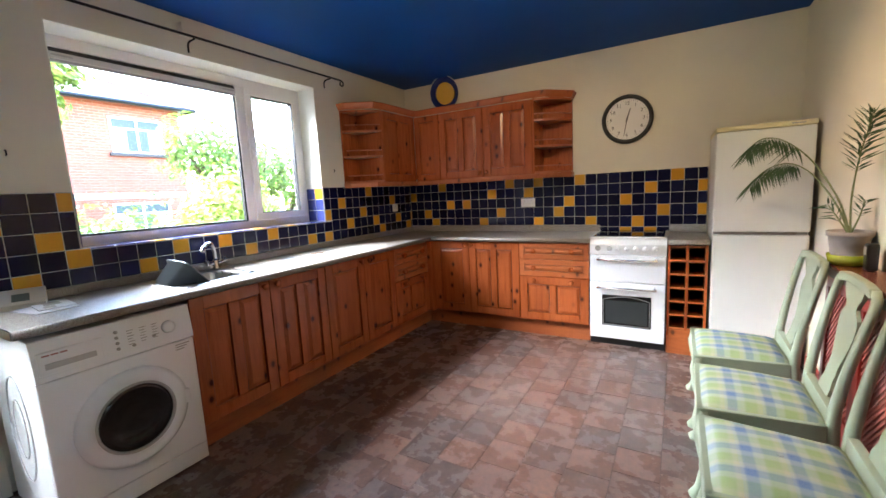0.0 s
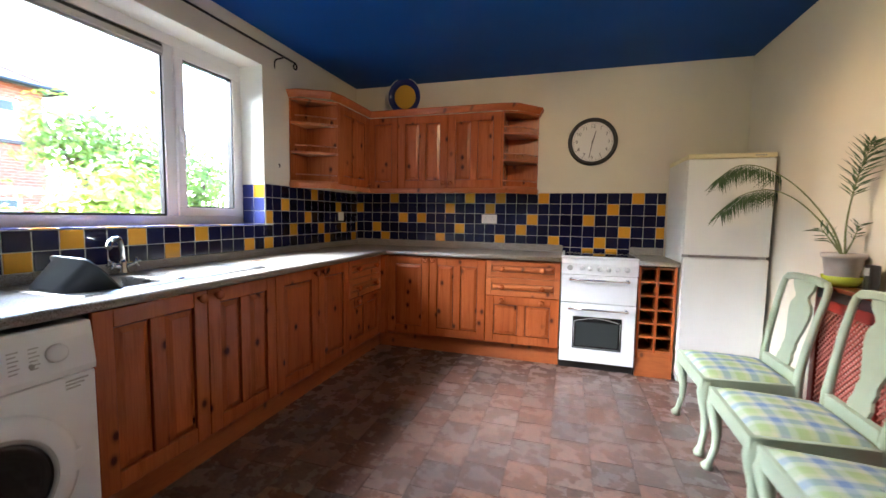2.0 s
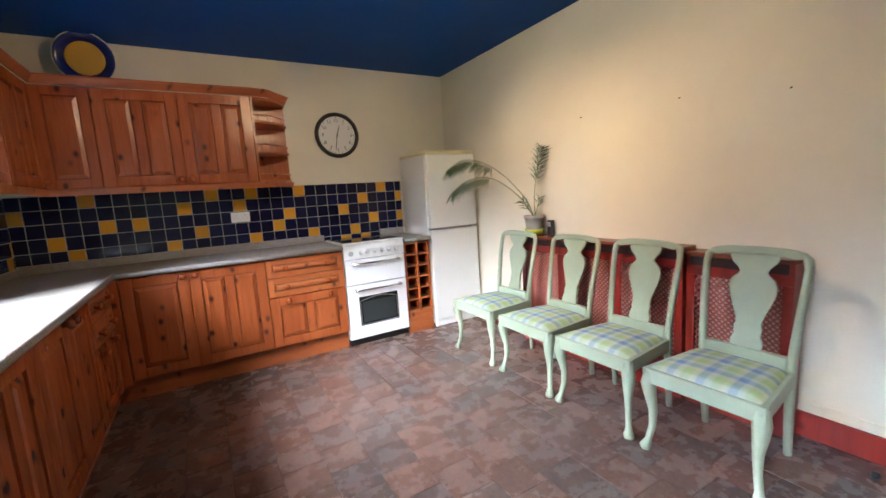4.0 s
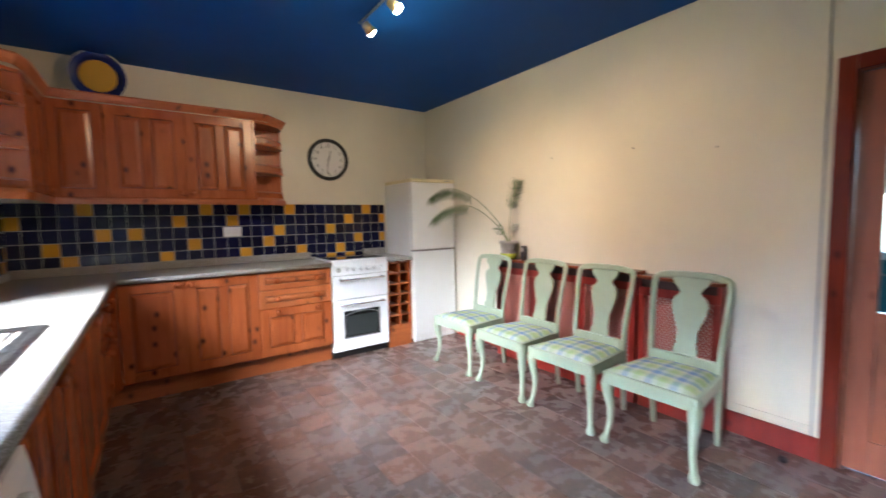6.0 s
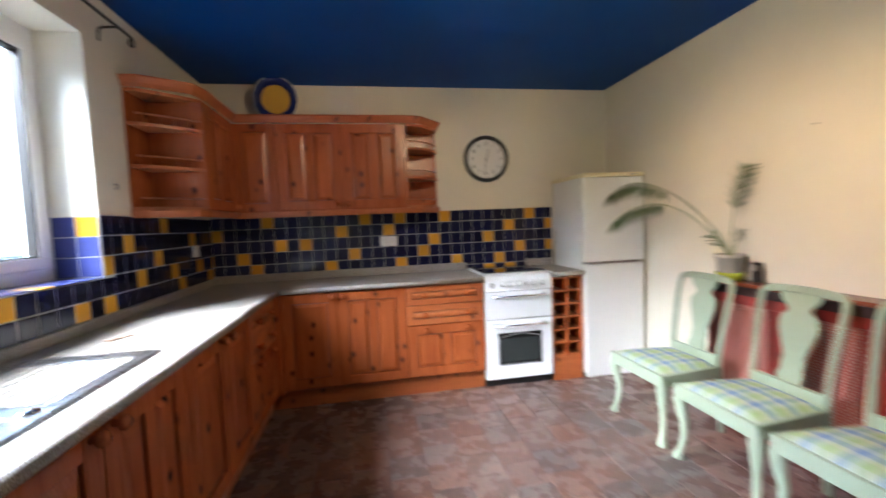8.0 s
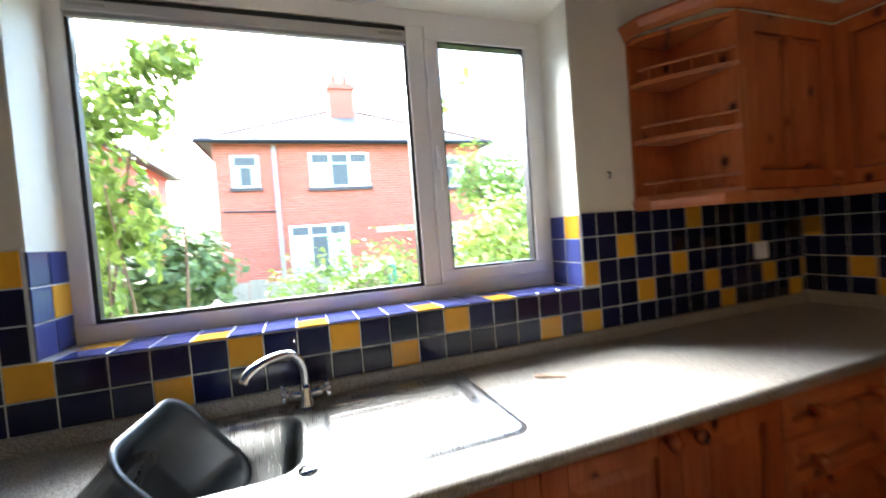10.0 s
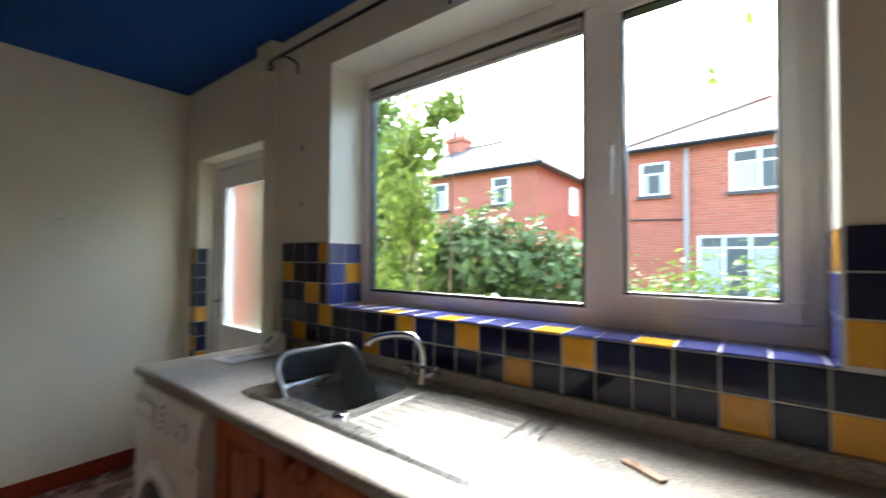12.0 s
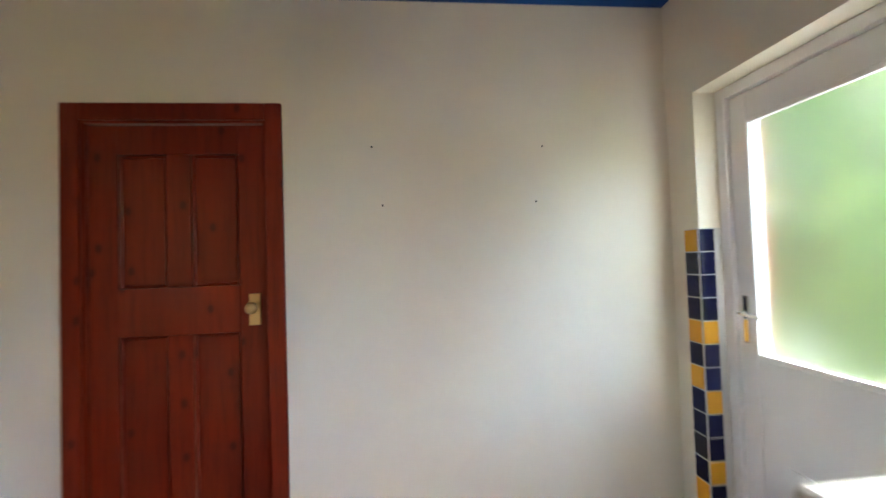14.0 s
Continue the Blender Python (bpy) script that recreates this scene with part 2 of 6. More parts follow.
def bricks(name, tint):
    m = mat(name, tint, 0.85)
    v = coords(m)
    sep = add(m, "ShaderNodeSeparateXYZ", Vector=v)
    s = add(m, "ShaderNodeMath", Value=sep.outputs[0])
    m.node_tree.links.new(sep.outputs[1], s.inputs[1])
    cx = add(m, "ShaderNodeCombineXYZ", X=s.outputs[0], Y=sep.outputs[2])
    b = m.node_tree.nodes.new("ShaderNodeTexBrick")
    m.node_tree.links.new(cx.outputs[0], b.inputs["Vector"])
    for k, x in (("Scale", 1.0), ("Brick Width", 0.225), ("Row Height", 0.075), ("Mortar Size", 0.006), ("Bias", -0.2)):
        b.inputs[k].default_value = x
    b.inputs["Color1"].default_value = (*tint, 1)
    b.inputs["Color2"].default_value = (*(c * 0.72 for c in tint), 1)
    b.inputs["Mortar"].default_value = (0.42, 0.26, 0.2, 1)
    c = mix(m, ramp(m, noise_of(m, v, 0.9, 6), (0.35, (0, 0, 0)), (0.75, (0.5, 0.5, 0.5))), b.outputs[0], tuple(x * 0.8 for x in tint))
    to_bsdf(m, "Base Color", c)
    bump(m, b.outputs[1], 0.4, -0.006)
    return m


brick_red = bricks("red_brick", (0.45, 0.115, 0.06))


def slates():
    m = mat("grey_slate", (0.10, 0.10, 0.105), 0.6)
    v = coords(m)
    sep = add(m, "ShaderNodeSeparateXYZ", Vector=v)
    cx = add(m, "ShaderNodeCombineXYZ", X=sep.outputs[1], Y=sep.outputs[2])
    b = m.node_tree.nodes.new("ShaderNodeTexBrick")
    m.node_tree.links.new(cx.outputs[0], b.inputs["Vector"])
    for k, x in (("Scale", 1.0), ("Brick Width", 0.28), ("Row Height", 0.13), ("Mortar Size", 0.006)):
        b.inputs[k].default_value = x
    b.inputs["Color1"].default_value = (0.085, 0.085, 0.09, 1)
    b.inputs["Color2"].default_value = (0.115, 0.115, 0.12, 1)
    b.inputs["Mortar"].default_value = (0.08, 0.08, 0.085, 1)
    to_bsdf(m, "Base Color", mix(m, ramp(m, noise_of(m, v, 1.5, 6), (0.4, (0, 0, 0)), (0.8, (0.5, 0.5, 0.5))), b.outputs[0], (0.11, 0.12, 0.10)))
    bump(m, b.outputs[1], 0.4, -0.008)
    return m


slate = slates()


def leafy(name, a, b):
    m = mat(name, a, 0.5, 0.0, Subsurface_Weight=0.0)
    geo = m.node_tree.nodes.new("ShaderNodeNewGeometry")
    c = ramp(m, geo.outputs["Random Per Island"], (0.0, a), (1.0, b))
    to_bsdf(m, "Base Color", c)
    tr = add(m, "ShaderNodeBsdfTranslucent", Color=c)
    ms = m.node_tree.nodes.new("ShaderNodeMixShader")
    ms.inputs[0].default_value = 0.3
    m.node_tree.links.new(m.node_tree.nodes["Principled BSDF"].outputs[0], ms.inputs[1])
    m.node_tree.links.new(tr.outputs[0], ms.inputs[2])
    m.node_tree.links.new(ms.outputs[0], m.node_tree.nodes["Material Output"].inputs[0])
    return m


leaf_dark = leafy("dark_leaf", (0.06, 0.10, 0.022), (0.14, 0.20, 0.05))
leaf_mid = leafy("mid_leaf", (0.09, 0.16, 0.02), (0.22, 0.30, 0.05))
leaf_light = leafy("bright_leaf", (0.16, 0.23, 0.025), (0.34, 0.40, 0.07))
palm_leaf = leafy("palm_leaf", (0.04, 0.09, 0.035), (0.09, 0.16, 0.06))
stem_mat = mat("green_stem", (0.16, 0.2, 0.07), 0.6)
bark = paint("bark", (0.12, 0.085, 0.055), 0.3, 0.9, 40, 0.6, 6)
soil = paint("garden_ground", (0.14, 0.15, 0.08), 0.4, 0.95, 30, 0.8, 2.5)
weathered = timber("weathered_timber", (0.26, 0.21, 0.15), (0.42, 0.35, 0.26), (0.14, 0.1, 0.07), 0.8)
pale_stone = paint("pale_stone", (0.5, 0.46, 0.4), 0.2, 0.9, 60, 0.5, 9)
teal = paint("teal_wall", (0.03, 0.19, 0.23), 0.08)
net = leafy("cream_curtain", (0.8, 0.68, 0.58), (0.8, 0.7, 0.6))

# ---- mesh helpers ----
def part(name, bm, material, parent=None, label="", smooth=False):
    me = bpy.data.meshes.new(name)
    bmesh.ops.recalc_face_normals(bm, faces=bm.faces)
    if smooth:
        for f in bm.faces:
            f.smooth = True
    bm.to_mesh(me)
    bm.free()
    me.materials.append(material)
    ob = new(name, me)
    if parent is not None:
        ob.parent = parent
    if label:
        ob["label"] = label
    return ob


def thing(name, m, label, category, group="", kind=""):
    ob = new(name)
    ob.matrix_world = m
    return tagged(ob, label, category, group, kind)


def box(bm, x0, x1, y0, y1, z0, z1, bevel=0.0, seg=2):
    r = bmesh.ops.create_cube(bm, size=1, matrix=Matrix.Translation(((x0 + x1) / 2, (y0 + y1) / 2, (z0 + z1) / 2)) @ Matrix.Diagonal((abs(x1 - x0), abs(y1 - y0), abs(z1 - z0), 1)))
    if bevel:
        es = {e for v in r["verts"] for e in v.link_edges}
        bmesh.ops.bevel(bm, geom=list(es), offset=bevel, segments=seg, affect="EDGES", profile=0.6)
    return bm


def boxed(*dims, bevel=0.0, seg=2):
    return box(bmesh.new(), *dims, bevel=bevel, seg=seg)


def setting(name, bm, material, label, category, parent=None):
    ob = part(name, bm, material, parent)
    return tagged(ob, label, category, kind="structure")


def loft(bm, loops, close_first=True, close_last=True):
    rings = [[bm.verts.new(p) for p in lp] for lp in loops]
    for a, b in zip(rings, rings[1:]):
        n = len(a)
        for i in range(n):
            bm.faces.new((a[i], a[(i + 1) % n], b[(i + 1) % n], b[i]))
    if close_first:
        bm.faces.new(rings[0][::-1])
    if close_last:
        bm.faces.new(rings[-1])
    return bm


def rrect(w, d, r, z, n=5, cx=0.0, cy=0.0):
    pts = []
    for sx, sy, a0 in ((1, 1, 0), (-1, 1, 90), (-1, -1, 180), (1, -1, 270)):
        for i in range(n + 1):
            a = radians(a0 + 90 * i / n)
            pts.append(Vector((cx + sx * (w / 2 - r) + r * math.cos(a), cy + sy * (d / 2 - r) + r * math.sin(a), z)))
    return pts


def lathe(bm, profile, n=20, m=Matrix(), caps=True):
    loops = []
    for r, z in profile:
        loops.append([m @ Vector((max(r, 0.0004) * math.cos(2 * math.pi * i / n), max(r, 0.0004) * math.sin(2 * math.pi * i / n), z)) for i in range(n)])
    return loft(bm, loops, caps, caps)


def tube(bm, pts, radius, n=8):
    """A round bar along points; radius may be one number or one for each point."""
    pts = [Vector(p) for p in pts]
    rs = radius if isinstance(radius, (list, tuple)) else [radius] * len(pts)
    loops, up = [], None
    for i, p in enumerate(pts):
        d = (pts[min(i + 1, len(pts) - 1)] - pts[max(i - 1, 0)]).normalized()
        if up is None:
            up = d.orthogonal().normalized()
        up = (up - d * up.dot(d)).normalized()
        s = d.cross(up)
        loops.append([p + (up * math.cos(2 * math.pi * k / n) + s * math.sin(2 * math.pi * k / n)) * rs[i] for k in range(n)])
    return loft(bm, loops)


def curve_pts(pts, n=6):
    """Smooth points through given ones."""
    pts = [Vector(p) for p in pts]
    out = []
    for i in range(len(pts) - 1):
        p0, p1, p2, p3 = pts[max(i - 1, 0)], pts[i], pts[i + 1], pts[min(i + 2, len(pts) - 1)]
        for k in range(n):
            t = k / n
            out.append(0.5 * (2 * p1 + (p2 - p0) * t + (2 * p0 - 5 * p1 + 4 * p2 - p3) * t * t + (3 * p1 - p0 - 3 * p2 + p3) * t ** 3))
    return out + [pts[-1]]


def slab(bm, outline, y0, y1, m=Matrix()):
    """An outline in x and z, thick from y0 to y1."""
    return loft(bm, [[m @ Vector((x, y, z)) for x, z in outline] for y in (y0, y1)])


def soften(ob, width, seg=2, angle=40):
    b = ob.modifiers.new("bevel", "BEVEL")
    b.width, b.segments, b.limit_method, b.angle_limit = width, seg, "ANGLE", radians(angle)
    return ob


# ---- structure ----
W, N, H = 3.568, -4.824, 2.538          # room: x from the window wall, y from the cooker wall
WY0, WY1, WZ0, WZ1 = -3.167, -1.397, 1.138, 2.305   # window opening
BY0, BY1, BZ = -4.64, -3.757, 2.035    # back door opening
DX0, DX1, DZ = 1.838, 2.755, 2.048      # inner door, outside of its frame
GY0, GY1, GZ = -4.5, -3.605, 2.0       # glazed door, outside of its frame

bm = bmesh.new()
for y0, y1, z0, z1 in ((WY1, 0.2, -0.9, H), (BY1, WY0, -0.9, H), (WY0, WY1, -0.9, WZ0 - 0.012), (WY0, WY1, WZ1, H), (N - 0.2, BY0, -0.9, H), (BY0, BY1, BZ, H), (BY0, BY1, -0.9, -0.02)):
    box(bm, -0.3, 0, y0, y1, z0, z1)
wall_window = setting("wall_window", bm, cream, "cream painted plaster wall with kitchen window opening", "wall")
wall_back = setting("wall_back", boxed(0, W + 0.2, 0, 0.2, 0, H), cream, "cream painted plaster wall behind the cooker", "wall")
bm = bmesh.new()
for x0, x1, z0, z1 in ((0, DX0 + 0.03, 0, H), (DX1 - 0.03, W + 0.2, 0, H), (DX0 + 0.03, DX1 - 0.03, DZ - 0.03, H)):
    box(bm, x0, x1, N - 0.15, N, z0, z1)
wall_near = setting("wall_near", bm, cream, "cream painted plaster wall round the stained door", "wall")
bm = bmesh.new()
for y0, y1, z0, z1 in ((GY1 - 0.03, 0, 0, H), (N, GY0 + 0.03, 0, H), (GY0 + 0.03, GY1 - 0.03, GZ - 0.03, H)):
    box(bm, W, W + 0.12, y0, y1, z0, z1)
wall_right = setting("wall_right", bm, cream, "cream painted wall behind the row of chairs", "wall")
setting("ceiling", boxed(-0.3, W + 2.6, N - 0.2, 0.2, H, H + 0.1), blue_paint, "deep blue painted ceiling", "ceiling")
floor = setting("floor", boxed(-0.28, W + 2.6, N - 0.2, 0.2, -0.12, -0.004), dark_in, "slate-effect vinyl tile floor", "floor")

# plaster reveal lining round the window, door reveal
for nm, dims in (("reveal_side", (-0.2, 0.001, WY0, WY0 + 0.006, WZ0 + 0.295, WZ1)), ("reveal_side", (-0.2, 0.001, WY1 - 0.006, WY1, WZ0 + 0.295, WZ1)),
                 ("reveal_top", (-0.2, 0.001, WY0, WY1, WZ1 - 0.006, WZ1 - 0.0005))):
    part(nm, boxed(*dims), white_reveal, wall_window)

part("outer_brick_reveal", boxed(-0.302, -0.17, BY0, BY0 + 0.006, 0.0, BZ), brick_red, wall_window)

# boxed-in pipe between the back door and the tiles, up to the ceiling
setting("pipe_boxing", boxed(0.001, 0.035, BY1 + 0.044, BY1 + 0.165, 0.0, H - 0.002, bevel=0.004), cream, "cream painted boxing over a pipe", "boxing")
setting("pipe_boxing_head", boxed(0.001, 0.06, BY1 + 0.005, BY1 + 0.16, H - 0.16, H - 0.003, bevel=0.004), cream, "cream painted boxing head under the ceiling", "boxing")
setting("timber_batten", boxed(0.001, 0.045, -2.50, -2.40, 2.41, H - 0.05, bevel=0.004), cream, "small cream painted block above the window", "block")

# skirting
setting("baseboard_near", boxed(0.02, DX0, N, N + 0.018, 0, 0.1, bevel=0.006), mahogany, "red-stained timber skirting", "skirting")
setting("baseboard_near_far", boxed(DX1, W - 0.02, N, N + 0.018, 0, 0.1, bevel=0.006), mahogany, "red-stained timber skirting", "skirting")
setting("baseboard_right", boxed(W - 0.018, W, GY1, -0.6, 0, 0.125, bevel=0.006), red_wood, "red painted timber skirting", "skirting")
setting("trim_cable", boxed(W - 0.008, W, GY1 + 0.027, GY1 + 0.035, 0.125, H - 0.002, bevel=0.002), grey_plastic, "grey strip beside the glazed door frame", "trim")
setting("trim_panel", boxed(W - 0.006, W, GY1 + 0.037, -3.22, 0.128, 0.175, bevel=0.002), cream, "cream strip above the red skirting", "trim")


# ---- kitchen window ----
def rail(name, dims, parent, label="", material=None, bevel=0.006):
    return part(name, boxed(*dims, bevel=bevel), material or upvc, parent, label)


win = thing("window_1", Matrix(), "white plastic two-light casement window with trickle vent", "window", kind="structure")
FX0, FX1 = -0.255, -0.2
for d in ((FX0, FX1 - 0.002, WY0 - 0.006, WY1 + 0.006, WZ0 - 0.02, WZ0 + 0.055), (FX0, FX1 - 0.002, WY0 - 0.006, WY1 + 0.006, WZ1 - 0.07, WZ1 + 0.006)):
    rail("frame_rail", d, win)
for d in ((FX0, FX1 - 0.002, WY0 - 0.006, WY0 + 0.055, WZ0 + 0.055, WZ1 - 0.07), (FX0, FX1 - 0.002, -1.447, WY1 + 0.006, WZ0 + 0.055, WZ1 - 0.07), (FX0, FX1, -2.015, -1.945, WZ0 + 0.055, WZ1 - 0.07)):
    rail("frame_post", d, win)
# fixed light
rail("trickle_vent", (FX1 - 0.02, FX1 + 0.012, WY0 + 0.06, -2.018, 2.172, 2.208), win, "pale grey trickle vent", vent_grey, 0.004)
rail("vent_slot", (FX1 - 0.02, FX1 + 0.004, WY0 + 0.06, -2.018, 2.2085, 2.2215), win, "dark slot above the vent", black_plastic, 0.0)
rail("vent_lip", (FX1 - 0.02, FX1 + 0.006, WY0 + 0.06, -2.018, 2.158, 2.1715), win, "grey lip under the vent", grey_plastic, 0.002)
for ya, yb in ((WY0 + 0.075, WY0 + 0.17), (-2.13, -2.035)):
    rail("vent_slider", (FX1 + 0.0125, FX1 + 0.017, ya, yb, 2.184, 2.196), win, "grey vent slider", grey_plastic, 0.001)
for d in ((FX0 + 0.01, FX1 - 0.012, WY0 + 0.055, WY0 + 0.068, 1.193, 2.235), (FX0 + 0.01, FX1 - 0.012, -2.028, -2.015, 1.193, 2.235), (FX0 + 0.01, FX1 - 0.012, WY0 + 0.068, -2.028, 1.193, 1.206), (FX0 + 0.01, FX1 - 0.012, WY0 + 0.068, -2.028, 2.222, 2.235)):
    rail("gasket", d, win, "black rubber gasket", black_plastic, 0.0)
gl = part("pane", boxed(-0.236, -0.23, WY0 + 0.06, -2.02, 1.198, 2.23), clear, win)
gl.visible_shadow = False
# opening sash
S0, S1, T0, T1 = -1.945, -1.446, 1.193, 2.235
for d in ((FX0, FX1 + 0.014, S0, S1, T0, T0 + 0.055), (FX0, FX1 + 0.014, S0, S1, T1 - 0.055, T1)):
    rail("sash_rail", d, win)
for d in ((FX0, FX1 + 0.014, S0, S0 + 0.055, T0 + 0.055, T1 - 0.055), (FX0, FX1 + 0.014, S1 - 0.045, S1, T0 + 0.055, T1 - 0.055)):
    rail("sash_stile", d, win)
for d in ((-0.24, -0.196, S0 + 0.055, S0 + 0.063, T0 + 0.055, T1 - 0.055), (-0.24, -0.196, S1 - 0.053, S1 - 0.045, T0 + 0.055, T1 - 0.055), (-0.24, -0.196, S0 + 0.063, S1 - 0.053, T0 + 0.055, T0 + 0.063), (-0.24, -0.196, S0 + 0.063, S1 - 0.053, T1 - 0.063, T1 - 0.055)):
    rail("gasket", d, win, "black rubber gasket", black_plastic, 0.0)
gl = part("pane", boxed(-0.236, -0.23, S0 + 0.05, S1 - 0.04, T0 + 0.05, T1 - 0.05), clear, win)
gl.visible_shadow = False
bm = bmesh.new()
box(bm, FX1 + 0.012, FX1 + 0.026, S0 + 0.016, S0 + 0.038, 1.66, 1.76, 0.004)
box(bm, FX1 + 0.024, FX1 + 0.045, S0 + 0.012, S0 + 0.034, 1.70, 1.735, 0.006)
box(bm, FX1 + 0.036, FX1 + 0.05, S0 + 0.018, S0 + 0.034, 1.57, 1.72, 0.005)
part("window_handle", bm, upvc, win, "white lever handle")

# ---- back door ----
d3 = thing("door_3", Matrix(), "closed white plastic back door with obscured glass", "door", kind="structure")
X0, X1 = -0.19, -0.125
for d in ((X0, X1 + 0.02, BY0, BY0 + 0.05, 0, BZ), (X0, X1 + 0.02, BY1 - 0.05, BY1, 0, BZ), (X0, X1 + 0.02, BY0 + 0.05, BY1 - 0.05, BZ - 0.05, BZ)):
    rail("frame", d, d3)
L0, L1 = BY0 + 0.053, BY1 - 0.053
for d in ((X0, X1, L0, L0 + 0.085, 0.03, BZ - 0.053), (X0, X1, L1 - 0.085, L1, 0.03, BZ - 0.053), (X0, X1, L0 + 0.085, L1 - 0.085, 1.86, BZ - 0.053), (X0, X1, L0 + 0.085, L1 - 0.085, 0.03, 0.88)):
    rail("leaf", d, d3)
for d in ((X1 - 0.01, X1 + 0.008, L0 + 0.075, L0 + 0.1, 0.87, 1.87), (X1 - 0.01, X1 + 0.008, L1 - 0.1, L1 - 0.075, 0.87, 1.87), (X1 - 0.01, X1 + 0.008, L0 + 0.1, L1 - 0.1, 1.845, 1.87), (X1 - 0.01, X1 + 0.008, L0 + 0.1, L1 - 0.1, 0.87, 0.895)):
    rail("glazing_bead", d, d3)
fg = part("pane", boxed(-0.146, -0.139, L0 + 0.085, L1 - 0.085, 0.88, 1.86), frosted, d3, "obscured glass")
fg.visible_shadow = False
part("letter_flap", boxed(X1 - 0.002, X1 + 0.012, L0 + 0.2, L1 - 0.2, 0.42, 0.49, bevel=0.005), upvc, d3)
part("handle_plate", boxed(X1, X1 + 0.01, L0 + 0.03, L0 + 0.06, 0.93, 1.13, bevel=0.004), chrome, d3, "chrome backplate")
part("lever", tube(bmesh.new(), curve_pts([(X1 + 0.01, L0 + 0.045, 1.06), (X1 + 0.045, L0 + 0.05, 1.06), (X1 + 0.052, L0 + 0.09, 1.058), (X1 + 0.05, L0 + 0.16, 1.05)]), 0.008), chrome, d3, "chrome lever handle", True)
setting("door_sill", boxed(-0.3, 0.0, BY0, BY1, -0.02, 0.03, bevel=0.005), upvc, "white back door threshold", "threshold")

# ---- red-stained four-panel door ----
def panelled(parent, x0, x1, z0, z1, y0, y1, stile, mid, rails, material, split=True):
    """Stiles, rails and sunk panels as parts; rails: list of (z0, z1)."""
    part("stile", boxed(x0, x0 + stile, y0, y1, z0, z1, bevel=0.003), material, parent)
    part("stile", boxed(x1 - stile, x1, y0, y1, z0, z1, bevel=0.003), material, parent)
    for a, b in rails:
        part("rail", boxed(x0 + stile, x1 - stile, y0, y1, a, b, bevel=0.003), material, parent)
    xm = (x0 + x1) / 2
    for (_, a), (b, _) in zip(rails, rails[1:]):
        if split:
            part("muntin", boxed(xm - mid / 2, xm + mid / 2, y0, y1, a, b, bevel=0.003), material, parent)
        for u, v in (((x0 + stile, xm - mid / 2), (xm + mid / 2, x1 - stile)) if split else ((x0 + stile, x1 - stile),)):
            bmp = boxed(u, v, y0 + 0.008, y1 - 0.023, a, b)
            for e in ((u, u + 0.014, a, b), (v - 0.014, v, a, b), (u + 0.014, v - 0.014, a, a + 0.014), (u + 0.014, v - 0.014, b - 0.014, b)):
                box(bmp, e[0], e[1], y1 - 0.0235, y1 - 0.007, e[2], e[3], 0.006, 1)
            part("panel", bmp, material, parent)


d1 = thing("door_1", Matrix(), "closed red-stained pine four-panel door in matching frame", "door", kind="structure")
for d in ((DX0, DX0 + 0.075, N, N + 0.02, 0, DZ), (DX1 - 0.075, DX1, N, N + 0.02, 0, DZ), (DX0 + 0.075, DX1 - 0.075, N, N + 0.02, DZ - 0.075, DZ)):
    part("architrave", boxed(*d, bevel=0.007), mahogany, d1)
for d in ((DX0 + 0.031, DX0 + 0.085, N - 0.13, N - 0.001, 0, DZ - 0.031), (DX1 - 0.085, DX1 - 0.031, N - 0.13, N - 0.001, 0, DZ - 0.031), (DX0 + 0.085, DX1 - 0.085, N - 0.13, N - 0.001, DZ - 0.085, DZ - 0.031)):
    part("door_lining", boxed(*d, bevel=0.002), mahogany, d1)
panelled(d1, DX0 + 0.088, DX1 - 0.088, 0.008, DZ - 0.088, N - 0.062, N - 0.022, 0.115, 0.10, [(0.008, 0.2), (1.03, 1.24), (1.83, DZ - 0.088)], mahogany)
# strip added below the leaf to block light leaking in from behind
part("threshold", boxed(DX0 + 0.086, DX1 - 0.086, N - 0.12, N - 0.018, 0.0005, 0.012, bevel=0.002), mahogany, d1)
part("lock_plate", boxed(DX0 + 0.115, DX0 + 0.165, N - 0.022, N - 0.012, 1.06, 1.2, bevel=0.004), brass, d1, "aged brass plate")
part("knob", lathe(bmesh.new(), [(0.012, 0), (0.01, 0.02), (0.024, 0.03), (0.027, 0.045), (0.018, 0.056), (0, 0.058)], 16, Matrix.Translation((DX0 + 0.14, N - 0.012, 1.14)) @ Matrix.Rotation(radians(-90), 4, "X")), brass, d1, "aged brass knob", True)

# ---- glazed door in the right wall ----
d2 = thing("door_2", Matrix(), "closed orange-red wooden door with leaded arched glass", "door", kind="structure")
for d in ((W - 0.02, W, GY0, GY0 + 0.07, 0, GZ), (W - 0.02, W, GY1 - 0.07, GY1, 0, GZ), (W - 0.02, W, GY0 + 0.07, GY1 - 0.07, GZ - 0.07, GZ)):
    part("architrave", boxed(*d, bevel=0.006), mahogany, d2)
for d in ((W + 0.001, W + 0.119, GY0 + 0.031, GY0 + 0.075, 0, GZ - 0.031), (W + 0.001, W + 0.119, GY1 - 0.075, GY1 - 0.031, 0, GZ - 0.031), (W + 0.001, W + 0.119, GY0 + 0.075, GY1 - 0.075, GZ - 0.075, GZ - 0.031)):
    part("door_lining", boxed(*d, bevel=0.002), door_red, d2)
E0, E1, EX0, EX1 = GY0 + 0.078, GY1 - 0.078, W + 0.03, W + 0.07
